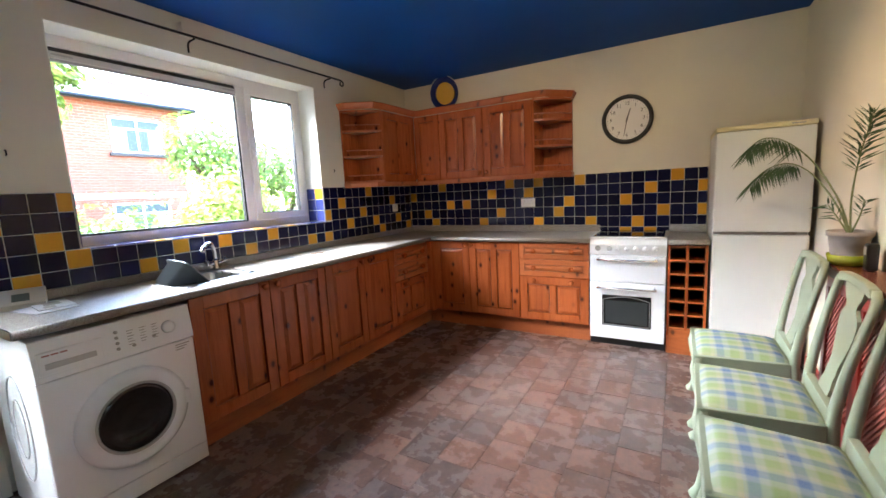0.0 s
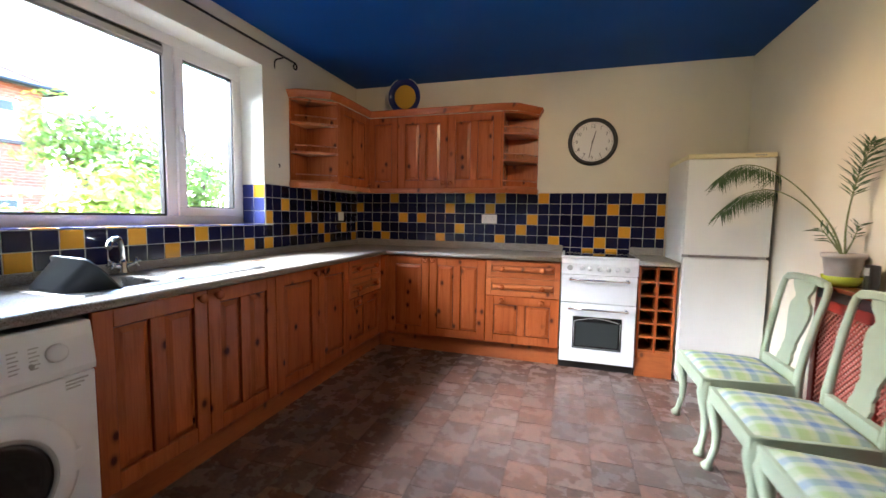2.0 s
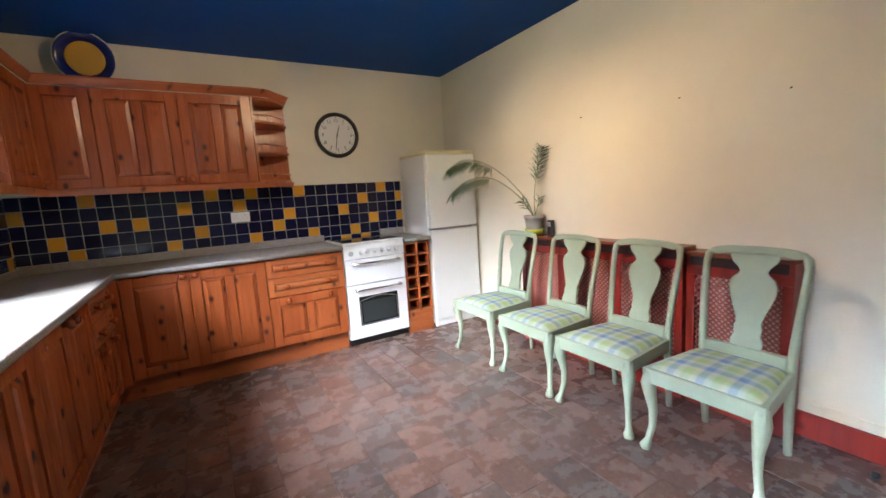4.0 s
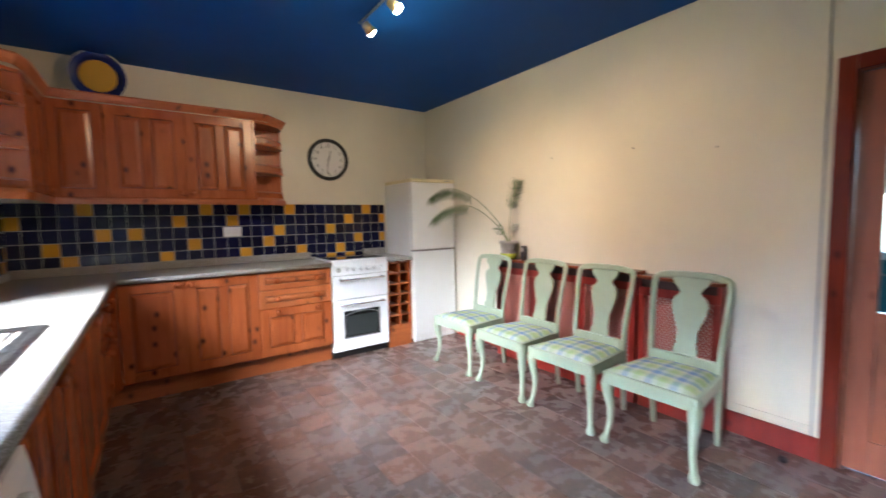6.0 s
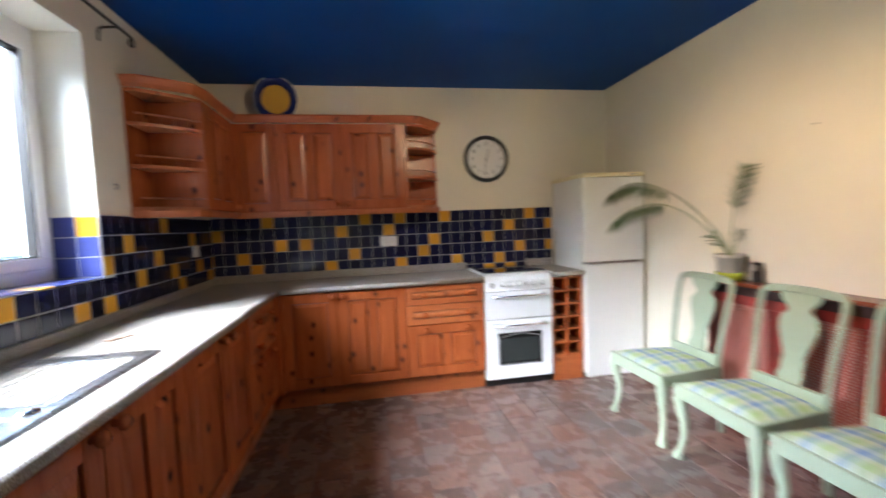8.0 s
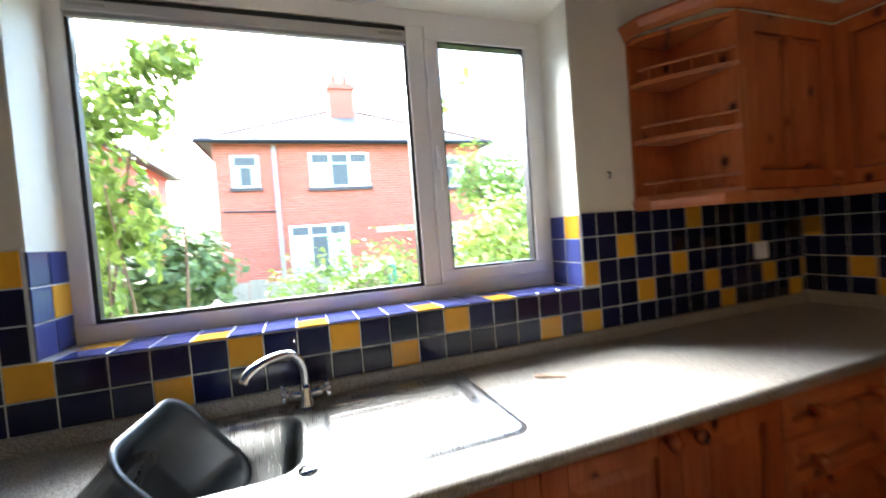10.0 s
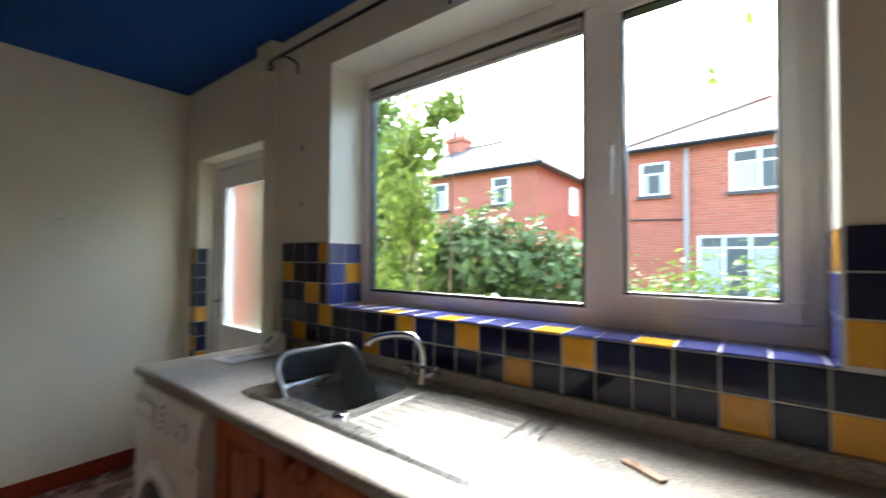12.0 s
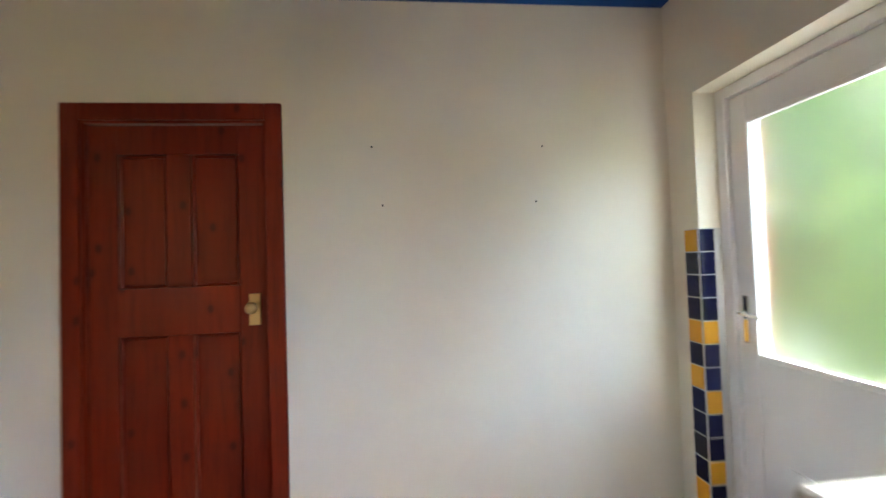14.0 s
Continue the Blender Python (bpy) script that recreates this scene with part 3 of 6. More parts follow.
for d in ((EX0, EX1, E0, E0 + 0.095, 0.01, GZ - 0.078), (EX0, EX1, E1 - 0.095, E1, 0.01, GZ - 0.078), ):
    part("stile", boxed(*d, bevel=0.003), door_red, d2)
for d in ((EX0, EX1, E0 + 0.095, E1 - 0.095, 0.01, 0.17), (EX0, EX1, E0 + 0.095, E1 - 0.095, 0.66, 0.80)):
    part("rail", boxed(*d, bevel=0.003), door_red, d2)
c0, c1 = E0 + 0.095, E1 - 0.095
arch = [(c0, GZ - 0.078), (c0, 1.72)] + [(c0 + (c1 - c0) * i / 16, 1.72 + 0.10 * (0.5 - 0.5 * math.cos(2 * math.pi * i / 16))) for i in range(1, 16)] + [(c1, 1.72), (c1, GZ - 0.078)]
part("top_rail", loft(bmesh.new(), [[Vector((x, y, z)) for y, z in arch] for x in (EX0, EX1)]), door_red, d2)
bmp = boxed(EX0 + 0.014, EX1 - 0.014, c0, c1, 0.17, 0.66)
box(bmp, EX0 + 0.004, EX1 - 0.004, c0 + 0.05, c1 - 0.05, 0.22, 0.61, 0.012, 1)
part("panel", bmp, door_red, d2)
gl = part("pane", boxed(EX0 + 0.018, EX0 + 0.022, c0, c1, 0.80, 1.84), clear, d2)
gl.visible_shadow = False
bm = bmesh.new()
cm = (c0 + c1) / 2
lead = [((c0 + 0.06, 0.8), (c0 + 0.06, 1.75)), ((c1 - 0.06, 0.8), (c1 - 0.06, 1.75)), ((c0, 1.68), (c1, 1.68)), ((c0, 0.98), (c1, 0.98)), ((cm, 0.98), (cm, 1.06)), ((cm, 1.68), (cm, 1.8))]
for cz in (0.90, 1.50):
    for k in (-1, 0, 1):
        for sgn in (-1, 1):
            o = k * 0.07
            lead.append(((cm - 0.14 + o * 0.5, cz - sgn * 0.10), (cm + 0.14 + o * 0.5, cz + sgn * 0.10)))
for a, b in lead:
    tube(bm, [(EX0 + 0.014, a[0], a[1]), (EX0 + 0.014, b[0], b[1])], 0.0035, 5)
part("leading", bm, grey_plastic, d2, "grey lead strips")

# hall beyond the glazed door
setting("wall_hall_side", boxed(W + 0.12, W + 2.5, -2.3, -2.2, 0, H), teal, "teal painted wall beyond the glazed door", "wall")
setting("wall_hall_end", boxed(W + 0.12, W + 2.5, N - 0.15, N - 0.05, 0, H), teal, "teal painted end wall", "wall")
bm = bmesh.new()
for y0, y1, z0, z1 in ((N - 0.05, -2.3, 0, 0.85), (N - 0.05, -2.3, 2.0, H), (N - 0.05, -4.75, 0.85, 2.0), (-2.6, -2.3, 0.85, 2.0)):
    box(bm, W + 2.4, W + 2.5, y0, y1, z0, z1)
setting("wall_hall_window", bm, teal, "teal painted wall with a wide window", "wall")
w2 = thing("window_2", Matrix(), "white framed window beyond the glazed door", "window", kind="structure")
for d in ((W + 2.41, W + 2.47, -4.75, -2.6, 0.85, 0.92), (W + 2.41, W + 2.47, -4.75, -2.6, 1.93, 2.0)):
    rail("frame_rail", d, w2)
for y in (-4.75, -3.7, -2.66):
    rail("frame_post", (W + 2.41, W + 2.47, y, y + 0.06, 0.92, 1.93), w2)


def curtain(y0, y1, tie, side):
    bm = bmesh.new()
    loops = []
    for z in [2.06 - 0.0788 * i for i in range(27)]:
        pinch = math.exp(-((z - tie) / 0.22) ** 2) * 0.72 + (0.35 if z < tie else 0)
        edge = y1 if side > 0 else y0
        row = []
        for j in range(40):
            u = j / 39
            y = y0 + (y1 - y0) * u
            y = edge + (y - edge) * (1 - min(pinch, 0.8))
            row.append(bm.verts.new((W + 2.32 + 0.025 * math.sin(j * 1.4), y, z)))
        loops.append(row)
    for a, b in zip(loops, loops[1:]):
        for j in range(39):
            bm.faces.new((a[j], a[j + 1], b[j + 1], b[j]))
    ob = part("curtain", bm, net, None, smooth=True)
    s = ob.modifiers.new("thickness", "SOLIDIFY")
    s.thickness = 0.004
    tagged(ob, "cream tied-back curtain hanging at the far window", "curtain", "curtains")


curtain(-3.7, -2.62, 1.15, 1)
curtain(-4.74, -3.9, 1.15, -1)
pole2 = part("curtain_pole", tube(bmesh.new(), [(W + 2.33, -4.78, 2.06), (W + 2.33, -2.5, 2.06)], 0.012), black_metal, None)
for yb in (-4.7, -2.55):
    part("bracket", tube(bmesh.new(), [(W + 2.33, yb, 2.06), (W + 2.401, yb, 2.06)], 0.008, 6), black_metal, pole2)
tagged(pole2, "thin dark curtain pole above the far window", "curtain pole")

# ---- pine kitchen units ----
def cab_door(parent, x0, x1, z0, z1, y, panels=2, name="door", material=None):
    """A raised-panel front; it faces -y, its back on the plane y."""
    bm = bmesh.new()
    st = min(0.07, (x1 - x0) * 0.2, (z1 - z0) * 0.3)
    xs = [x0 + st]
    if panels == 2:
        xm = (x0 + x1) / 2
        xs += [xm - st * 0.45, xm + st * 0.45]
    xs += [x1 - st]
    wood = material or pine
    box(bm, x0 + 0.002, x1 - 0.002, y - 0.0015, y, z0 + 0.002, z1 - 0.002)
    leaf = part(name, bm, wood, parent)
    part("stile", boxed(x0, x0 + st, y - 0.02, y - 0.0016, z0, z1, bevel=0.0025, seg=1), wood, leaf)
    part("stile", boxed(x1 - st, x1, y - 0.02, y - 0.0016, z0, z1, bevel=0.0025, seg=1), wood, leaf)
    part("rail", boxed(x0 + st, x1 - st, y - 0.0195, y - 0.0016, z0, z0 + st, bevel=0.0025, seg=1), wood, leaf)
    part("rail", boxed(x0 + st, x1 - st, y - 0.0195, y - 0.0016, z1 - st, z1, bevel=0.0025, seg=1), wood, leaf)
    if panels == 2:
        part("muntin", boxed(xs[1], xs[2], y - 0.019, y - 0.0016, z0 + st, z1 - st, bevel=0.0025, seg=1), wood, leaf)
    for u, v in zip(xs[::2], xs[1::2]):
        bm = bmesh.new()
        a, b = z0 + st, z1 - st
        g = 0.006
        e = min(0.024, (b - a) * 0.25)
        loft(bm, [[Vector((px, yy, pz)) for px, pz in ((u + k, a + k), (v - k, a + k), (v - k, b - k), (u + k, b - k))] for k, yy in ((0.0, y - 0.0016), (0.0, y - 0.002), (g, y - 0.002), (g, y - 0.009), (g + e, y - 0.018))])
        pn = part("panel", bm, material or pine, leaf)
        pn.data.materials.append(pine_groove)
        for f in pn.data.polygons:
            f.material_index = 1 if max(abs(pn.data.vertices[i].co.y - y + 0.0055) for i in f.vertices) < 0.004 and len(f.vertices) == 4 else 0
    return leaf


KNOB = [(0.010, 0), (0.009, 0.012), (0.020, 0.021), (0.022, 0.031), (0.016, 0.040), (0, 0.043)]


def knob(parent, x, y, z):
    m = Matrix.Translation((x, y, z)) @ Matrix.Rotation(radians(90), 4, "X")
    return part("knob", lathe(bmesh.new(), KNOB, 14, m), pine, parent, smooth=True)


def base_unit(m, w, doors, label, knobs, drawers=0, top=0.863):
    """A floor unit of width w; local x along it, front to -y at 0."""
    u = thing("base_cabinet", m, label, "cabinet", "pine base cabinets")
    part("body", boxed(0.002, w - 0.002, 0.001, 0.54, 0.145, top), pine, u)
    if drawers:
        for a, b in ((0.715, 0.858), (0.56, 0.709)):
            d = cab_door(u, 0.003, w - 0.003, a, b, 0.0, 1, "drawer_front", pine_x)
            for kx in (w * 0.23, w * 0.77):
                knob(d, kx, -0.02, (a + b) / 2)
        d = cab_door(u, 0.003, w - 0.003, 0.155, 0.554, 0.0, 2)
        for kx in (w * 0.23, w * 0.77):
            knob(d, kx, -0.02, 0.522)
    else:
        for (x0, x1), kx in zip(doors, knobs):
            d = cab_door(u, x0 + 0.002, x1 - 0.002, 0.155, 0.858, 0.0, 2 if x1 - x0 > 0.44 else 1)
            knob(d, kx, -0.02, 0.828)
    return u


side = Matrix.Rotation(radians(90), 4, "Z")


def on_side(y):
    return Matrix.Translation((0.572, y, 0)) @ side


base_unit(on_side(-2.965), 0.949, [(0, 0.485), (0.485, 0.949)], "orange pine sink cabinet with two raised-panel doors", (0.44, 0.53), 0, 0.69)
base_unit(on_side(-2.016), 0.822, [(0, 0.42), (0.42, 0.822)], "orange pine base cabinet with two raised-panel doors", (0.375, 0.465))
base_unit(on_side(-1.194), 0.56, [], "orange pine drawer cabinet with round knobs", (), 1)
BF = -0.552
base_unit(Matrix.Translation((0.632, BF, 0)), 0.905, [(0, 0.398), (0.398, 0.905)], "orange pine corner base cabinet with two panelled doors", (0.36, 0.436))
base_unit(Matrix.Translation((1.537, BF, 0)), 0.61, [], "orange pine two-drawer cabinet beside the cooker", (), 1)
post = part("corner_post", boxed(0.575, 0.631, -0.633, BF - 0.001, 0.146, 0.862, bevel=0.003), pine, None)
tagged(post, "square pine post filling the cabinet corner", "post")
# plinths
setting("plinth_side", boxed(0.505, 0.525, -2.965, -0.495, 0, 0.143, bevel=0.002), pine_y, "pine plinth under the sink run", "plinth")
setting("plinth_back", boxed(0.527, 2.147, -0.515, -0.495, 0, 0.143, bevel=0.002), pine_x, "pine plinth under the cooker-wall run", "plinth")

# wine rack
WX0, WX1 = 2.722, 2.984
wr = thing("wine_rack", Matrix(), "pine wine rack cabinet with twelve square holes", "wine rack")
for x in (WX0, (WX0 + WX1) / 2 - 0.009, WX1 - 0.018):
    part("upright", boxed(x, x + 0.018, -0.565, -0.06, 0.145, 0.863, bevel=0.002), pine, wr)
for i in range(7):
    z = 0.20 + i * 0.1065
    for x0, x1 in ((WX0 + 0.018, (WX0 + WX1) / 2 - 0.009), ((WX0 + WX1) / 2 + 0.009, WX1 - 0.018)):
        part("shelf", boxed(x0, x1, -0.562, -0.07, z, z + 0.014, bevel=0.001), pine_x, wr)
part("back_board", boxed(WX0 + 0.018, WX1 - 0.018, -0.06, -0.045, 0.145, 0.863), mat("dark_board", (0.12, 0.05, 0.025), 0.7), wr)
part("base_front", boxed(WX0, WX1, -0.56, -0.54, 0.0, 0.144, bevel=0.002), pine_x, wr)
part("base_rail", boxed(WX0 + 0.0185, WX1 - 0.0185, -0.566, -0.55, 0.145, 0.199, bevel=0.002), pine_x, wr)

# worktops: an L in two lengths, with sink cut-out and raised back edge
SX0, SX1, SY0, SY1 = 0.085, 0.46, -2.91, -2.50
bm = bmesh.new()
for d in ((0.003, 0.62, -3.617, SY0), (0.003, SX0, SY0, SY1), (SX1, 0.62, SY0, SY1), (0.003, 0.62, SY1, -0.003)):
    box(bm, *d, 0.866, 0.903)
wt = part("worktop", bm, laminate, None)
tagged(wt, "grey-brown speckled laminate worktop along the window", "worktop")
part("front_edge", tube(bmesh.new(), [(0.617, -3.617, 0.8845), (0.617, -0.61, 0.8845)], 0.0188, 12), laminate, wt, smooth=True)
part("upstand", boxed(0.003, 0.022, -3.6, -0.004, 0.9035, 0.952, bevel=0.004), laminate, wt)
part("end_strip", boxed(0.02, 0.612, -3.6215, -3.618, 0.867, 0.9025), chrome, wt, "bright metal end strip")
wt2 = part("worktop", boxed(0.621, 2.147, -0.59, -0.003, 0.866, 0.9025), laminate, None)
tagged(wt2, "grey-brown speckled laminate worktop beside the cooker", "worktop")
part("front_edge", tube(bmesh.new(), [(0.60, -0.588, 0.8845), (2.147, -0.588, 0.8845)], 0.0185, 12), laminate, wt2, smooth=True)
part("upstand", boxed(0.024, 2.147, -0.022, -0.003, 0.9035, 0.966, bevel=0.004), laminate, wt2)
wt3 = part("worktop", boxed(WX0 - 0.002, 2.99, -0.59, -0.003, 0.866, 0.9025), laminate, None)
tagged(wt3, "short speckled laminate worktop over the wine rack", "worktop")
part("front_edge", tube(bmesh.new(), [(WX0 - 0.002, -0.588, 0.8845), (2.99, -0.588, 0.8845)], 0.0185, 12), laminate, wt3, smooth=True)
part("upstand", boxed(WX0 - 0.002, 2.99, -0.022, -0.003, 0.9035, 0.966, bevel=0.004), laminate, wt3)


# ---- wall cabinets ----
UB, UT = 1.474, 2.145


def wall_unit(m, w, fronts, label):
    u = thing("wall_cabinet", m, label, "cabinet", "pine wall cabinets")
    part("body", boxed(0.001, w - 0.001, 0.001, 0.298, UB, UT), pine, u)
    for x0, x1, n, kx in fronts:
        d = cab_door(u, x0 + 0.002, x1 - 0.002, UB + 0.004, UT - 0.004, 0.0, n)
        if kx:
            knob(d, kx, -0.02, UB + 0.045)
    return u


wall_unit(Matrix.Translation((0.30, -0.302, 0)), 0.315, [(0.01, 0.312, 1, 0.03)], "orange pine corner wall cabinet with one door")
wall_unit(Matrix.Translation((0.615, -0.302, 0)), 0.985, [(0, 0.492, 2, 0.458), (0.492, 0.985, 2, 0.528)], "orange pine wall cabinet with two knotty doors")
wall_unit(Matrix.Translation((0.302, -0.875, 0)) @ side, 0.553, [(0, 0.54, 2, 0)], "orange pine wall cabinet beside the window")


def strip(outline, name, z0, z1, label, grow):
    """A moulding that follows an outline in plan; it steps out by grow at its top."""
    pts = [Vector((*p, 0)) for p in outline]
    nrm = []
    for i, p in enumerate(pts):
        a = (p - pts[i - 1]).normalized() if i else (pts[1] - p).normalized()
        b = (pts[i + 1] - p).normalized() if i < len(pts) - 1 else a
        na, nb = Vector((a.y, -a.x, 0)), Vector((b.y, -b.x, 0))
        n = (na + nb).normalized()
        nrm.append(n / max(0.5, n.dot(na)))
    prof = [(0.0, z0), (grow * 0.25, z0), (grow * 0.45, z0 + (z1 - z0) * 0.35), (grow * 0.9, z0 + (z1 - z0) * 0.75), (grow, z0 + (z1 - z0) * 0.8), (grow, z1), (0.0 - 0.03, z1)]
    loops = [[p + n * o + Vector((0, 0, z)) for o, z in prof] for p, n in zip(pts, nrm)]
    ob = part(name, loft(bmesh.new(), loops), pine_x, None)
    return tagged(ob, label, "moulding")


EDGE = [(0.004, -1.11), (0.09, -1.11), (0.30, -0.985), (0.322, -0.875), (0.322, -0.322), (1.60, -0.322), (1.72, -0.30), (1.90, -0.10), (1.90, -0.004)]
strip(EDGE, "cornice", UT + 0.001, UT + 0.058, "orange pine cornice along the wall cabinets", 0.035)
strip(EDGE, "pelmet", UB - 0.045, UB - 0.001, "orange pine light pelmet under the wall cabinets", 0.012)


def corner_shelf(m, outline, label):
    """Open end shelves: outline in plan from the wall to the cabinet side."""
    u = thing("corner_shelf_unit", m, label, "shelf unit", "open pine end shelves")
    w = max(p[0] for p in outline)
    d = max(p[1] for p in outline)
    part("back_panel", boxed(0.002, w - 0.002, 0.002, 0.014, UB, UT), pine, u)
    part("side_panel", boxed(w - 0.017, w - 0.001, 0.0145, d, UB, UT), pine, u)
    inner = [(0.003, 0.0145)] + outline[1:] + [(w - 0.018, 0.0145)]
    inner = [(min(x, w - 0.018), y) for x, y in inner]
    for i, z in enumerate((UB, UB + 0.235, UB + 0.47, UT - 0.018)):
        sh = part("shelf", loft(bmesh.new(), [[Vector((x, y, zz)) for x, y in inner] for zz in (z, z + 0.018)]), pine_x, u)
        if i < 3:
            rim = [Vector((x, y, 0)) for x, y in inner[1:-1]]
            bmr = bmesh.new()
            tube(bmr, [(p.x * 0.985 + 0.004, p.y - 0.014, z + 0.068) for p in rim], 0.0055, 6)
            part("gallery_rail", bmr, pine_x, sh)
            for a, b in zip(rim, rim[1:]):
                n = max(1, round((b - a).length / 0.075))
                for k in range(n):
                    p = a.lerp(b, (k + 0.5) / n)
                    part("spindle", lathe(bmesh.new(), [(0.004, 0), (0.006, 0.012), (0.0035, 0.025), (0.006, 0.038), (0.004, 0.05)], 7, Matrix.Translation((p.x * 0.985 + 0.004, p.y - 0.014, z + 0.018))), pine, sh)
    return u


OUT = [(0.0, 0.0), (0.012, 0.06), (0.06, 0.13), (0.15, 0.24), (0.215, 0.30), (0.236, 0.318)]
# beside the window: local x runs along the wall to the cabinet, local y out of the wall
corner_shelf(Matrix(((0, 1, 0, 0.001), (1, 0, 0, -1.112), (0, 0, 1, 0), (0, 0, 0, 1))), OUT, "open orange pine end shelves with turned galleries by the window")
OUT2 = [(0.0, 0.0), (0.0, 0.08), (0.06, 0.18), (0.14, 0.26), (0.22, 0.30), (0.298, 0.318)]
corner_shelf(Matrix(((-1, 0, 0, 1.90), (0, -1, 0, -0.001), (0, 0, 1, 0), (0, 0, 0, 1))), OUT2, "open orange pine end shelves with turned galleries by the clock")

# plate on top of the cabinets
pm = Matrix.Translation((0.60, -0.105, 2.385)) @ Matrix.Rotation(radians(98), 4, "X")
plate = thing("plate", pm, "round plate with yellow centre and navy rim", "plate")
part("rim", lathe(bmesh.new(), [(0.112, 0.008), (0.16, 0.024), (0.17, 0.03), (0.17, 0.034), (0.158, 0.03), (0.112, 0.0145), (0.112, 0.008)], 40, caps=False), mat("navy_glaze", (0.012, 0.022, 0.13), 0.15), plate, "navy glazed rim", True)
part("well", lathe(bmesh.new(), [(0.0, 0.0), (0.113, 0.004), (0.115, 0.012), (0.10, 0.0125), (0.0, 0.0105)], 40), mat("yellow_glaze", (0.62, 0.36, 0.04), 0.15), plate, "yellow glazed centre", True)
part("edge_line", lathe(bmesh.new(), [(0.1695, 0.0335), (0.1755, 0.0325), (0.1755, 0.0365), (0.1695, 0.0375), (0.1695, 0.0335)], 40, caps=False), mat("white_glaze", (0.75, 0.75, 0.68), 0.15), plate, "pale edge", True)

# ---- sink ----
sink = thing("sink", Matrix(), "stainless steel sink with bowl and ridged drainer", "sink")


def sink_sheet():
    nx, ny = 92, 190
    x0, x1, y0, y1, r = 0.05, 0.525, -2.968, -1.985, 0.045
    bm = bmesh.new()
    grid = []

    def sm(t):
        t = min(1, max(0, t))
        return t * t * (3 - 2 * t)

    def sd(x, y, cx, cy, hx, hy, rad):
        qx, qy = abs(x - cx) - hx + rad, abs(y - cy) - hy + rad
        return math.hypot(max(qx, 0), max(qy, 0)) + min(max(qx, qy), 0) - rad
    for i in range(nx + 1):
        row = []
        for j in range(ny + 1):
            x, y = x0 + (x1 - x0) * i / nx, y0 + (y1 - y0) * j / ny
            for cx, cy, sx, sy in ((x0 + r, y0 + r, -1, -1), (x1 - r, y0 + r, 1, -1), (x0 + r, y1 - r, -1, 1), (x1 - r, y1 - r, 1, 1)):
                if (x - cx) * sx > 0 and (y - cy) * sy > 0:
                    dx, dy = x - cx, y - cy
                    k = max(abs(dx), abs(dy)) / max(1e-9, math.hypot(dx, dy))
                    x, y = cx + dx * k, cy + dy * k
            edge = -sd(x, y, (x0 + x1) / 2, (y0 + y1) / 2, (x1 - x0) / 2, (y1 - y0) / 2, r)
            z = 0.9045 + 0.005 * sm(edge / 0.014) - 0.003 * sm((edge - 0.02) / 0.02)
            b = -sd(x, y, 0.285, -2.705, 0.165, 0.19, 0.07)
            z -= 0.2 * sm(b / 0.045)
            d = -sd(x, y, 0.285, -2.255, 0.185, 0.205, 0.03)
            if d > 0:
                z -= 0.006 * sm(d / 0.02) + (0.008 * sm(d / 0.05) * (0.5 + 0.5 * math.cos((x - 0.285) * 2 * math.pi / 0.042)) - 0.004) * sm(d / 0.03)
            row.append(bm.verts.new((x, y, z)))
        grid.append(row)
    for i in range(nx):
        for j in range(ny):
            bm.faces.new((grid[i][j], grid[i + 1][j], grid[i + 1][j + 1], grid[i][j + 1]))
    return bm


part("bowl_and_drainer", sink_sheet(), steel, sink, smooth=True)
part("overflow", lathe(bmesh.new(), [(0.013, 0), (0.013, 0.004), (0.009, 0.004), (0.008, 0.001), (0, 0.001)], 16, Matrix.Translation((0.21, -2.521, 0.87)) @ Matrix.Rotation(radians(84), 4, "X")), black_plastic, sink, "dark overflow hole")
part("waste", lathe(bmesh.new(), [(0.042, 0), (0.042, 0.003), (0.03, 0.003), (0.026, 0.0015), (0, 0.0015)], 24, Matrix.Translation((0.285, -2.705, 0.707))), chrome, sink, "chrome waste ring")
part("tap_hole_cover", lathe(bmesh.new(), [(0.024, 0), (0.022, 0.006), (0, 0.008)], 20, Matrix.Translation((0.452, -2.505, 0.906))), chrome, sink, "round steel cap", True)

tap = thing("mixer_tap", Matrix.Translation((0.085, -2.50, 0.906)), "chrome mixer tap with swan-neck spout", "tap")
part("body", lathe(bmesh.new(), [(0.028, 0), (0.027, 0.012), (0.02, 0.03), (0.019, 0.06), (0.012, 0.075)], 18), chrome, tap, smooth=True)
part("spout", tube(bmesh.new(), curve_pts([(0, 0, 0.06), (0.005, -0.005, 0.13), (0.03, -0.035, 0.175), (0.08, -0.09, 0.18), (0.12, -0.135, 0.165), (0.135, -0.15, 0.145)]), 0.013, 12), chrome, tap, smooth=True)
for s in (-1, 1):
    arm = part("valve", tube(bmesh.new(), [(0, 0, 0.035), (0.01, s * 0.045, 0.05)], 0.012, 12), chrome, tap, smooth=True)
    bm = bmesh.new()
    for a in range(4):
        an = a * math.pi / 2 + 0.4
        c = Vector((0.012, s * 0.055, 0.055))
        tube(bm, [c, c + Vector((math.cos(an) * 0.024, s * 0.012, math.sin(an) * 0.024))], [0.006, 0.0075], 8)
    lathe(bm, [(0.011, -0.008), (0.012, 0.006), (0, 0.012)], 12, Matrix.Translation((0.012, s * 0.055, 0.055)) @ Matrix.Rotation(radians(-90 * s), 4, "X"))
    part("cross_handle", bm, chrome, arm, smooth=True)

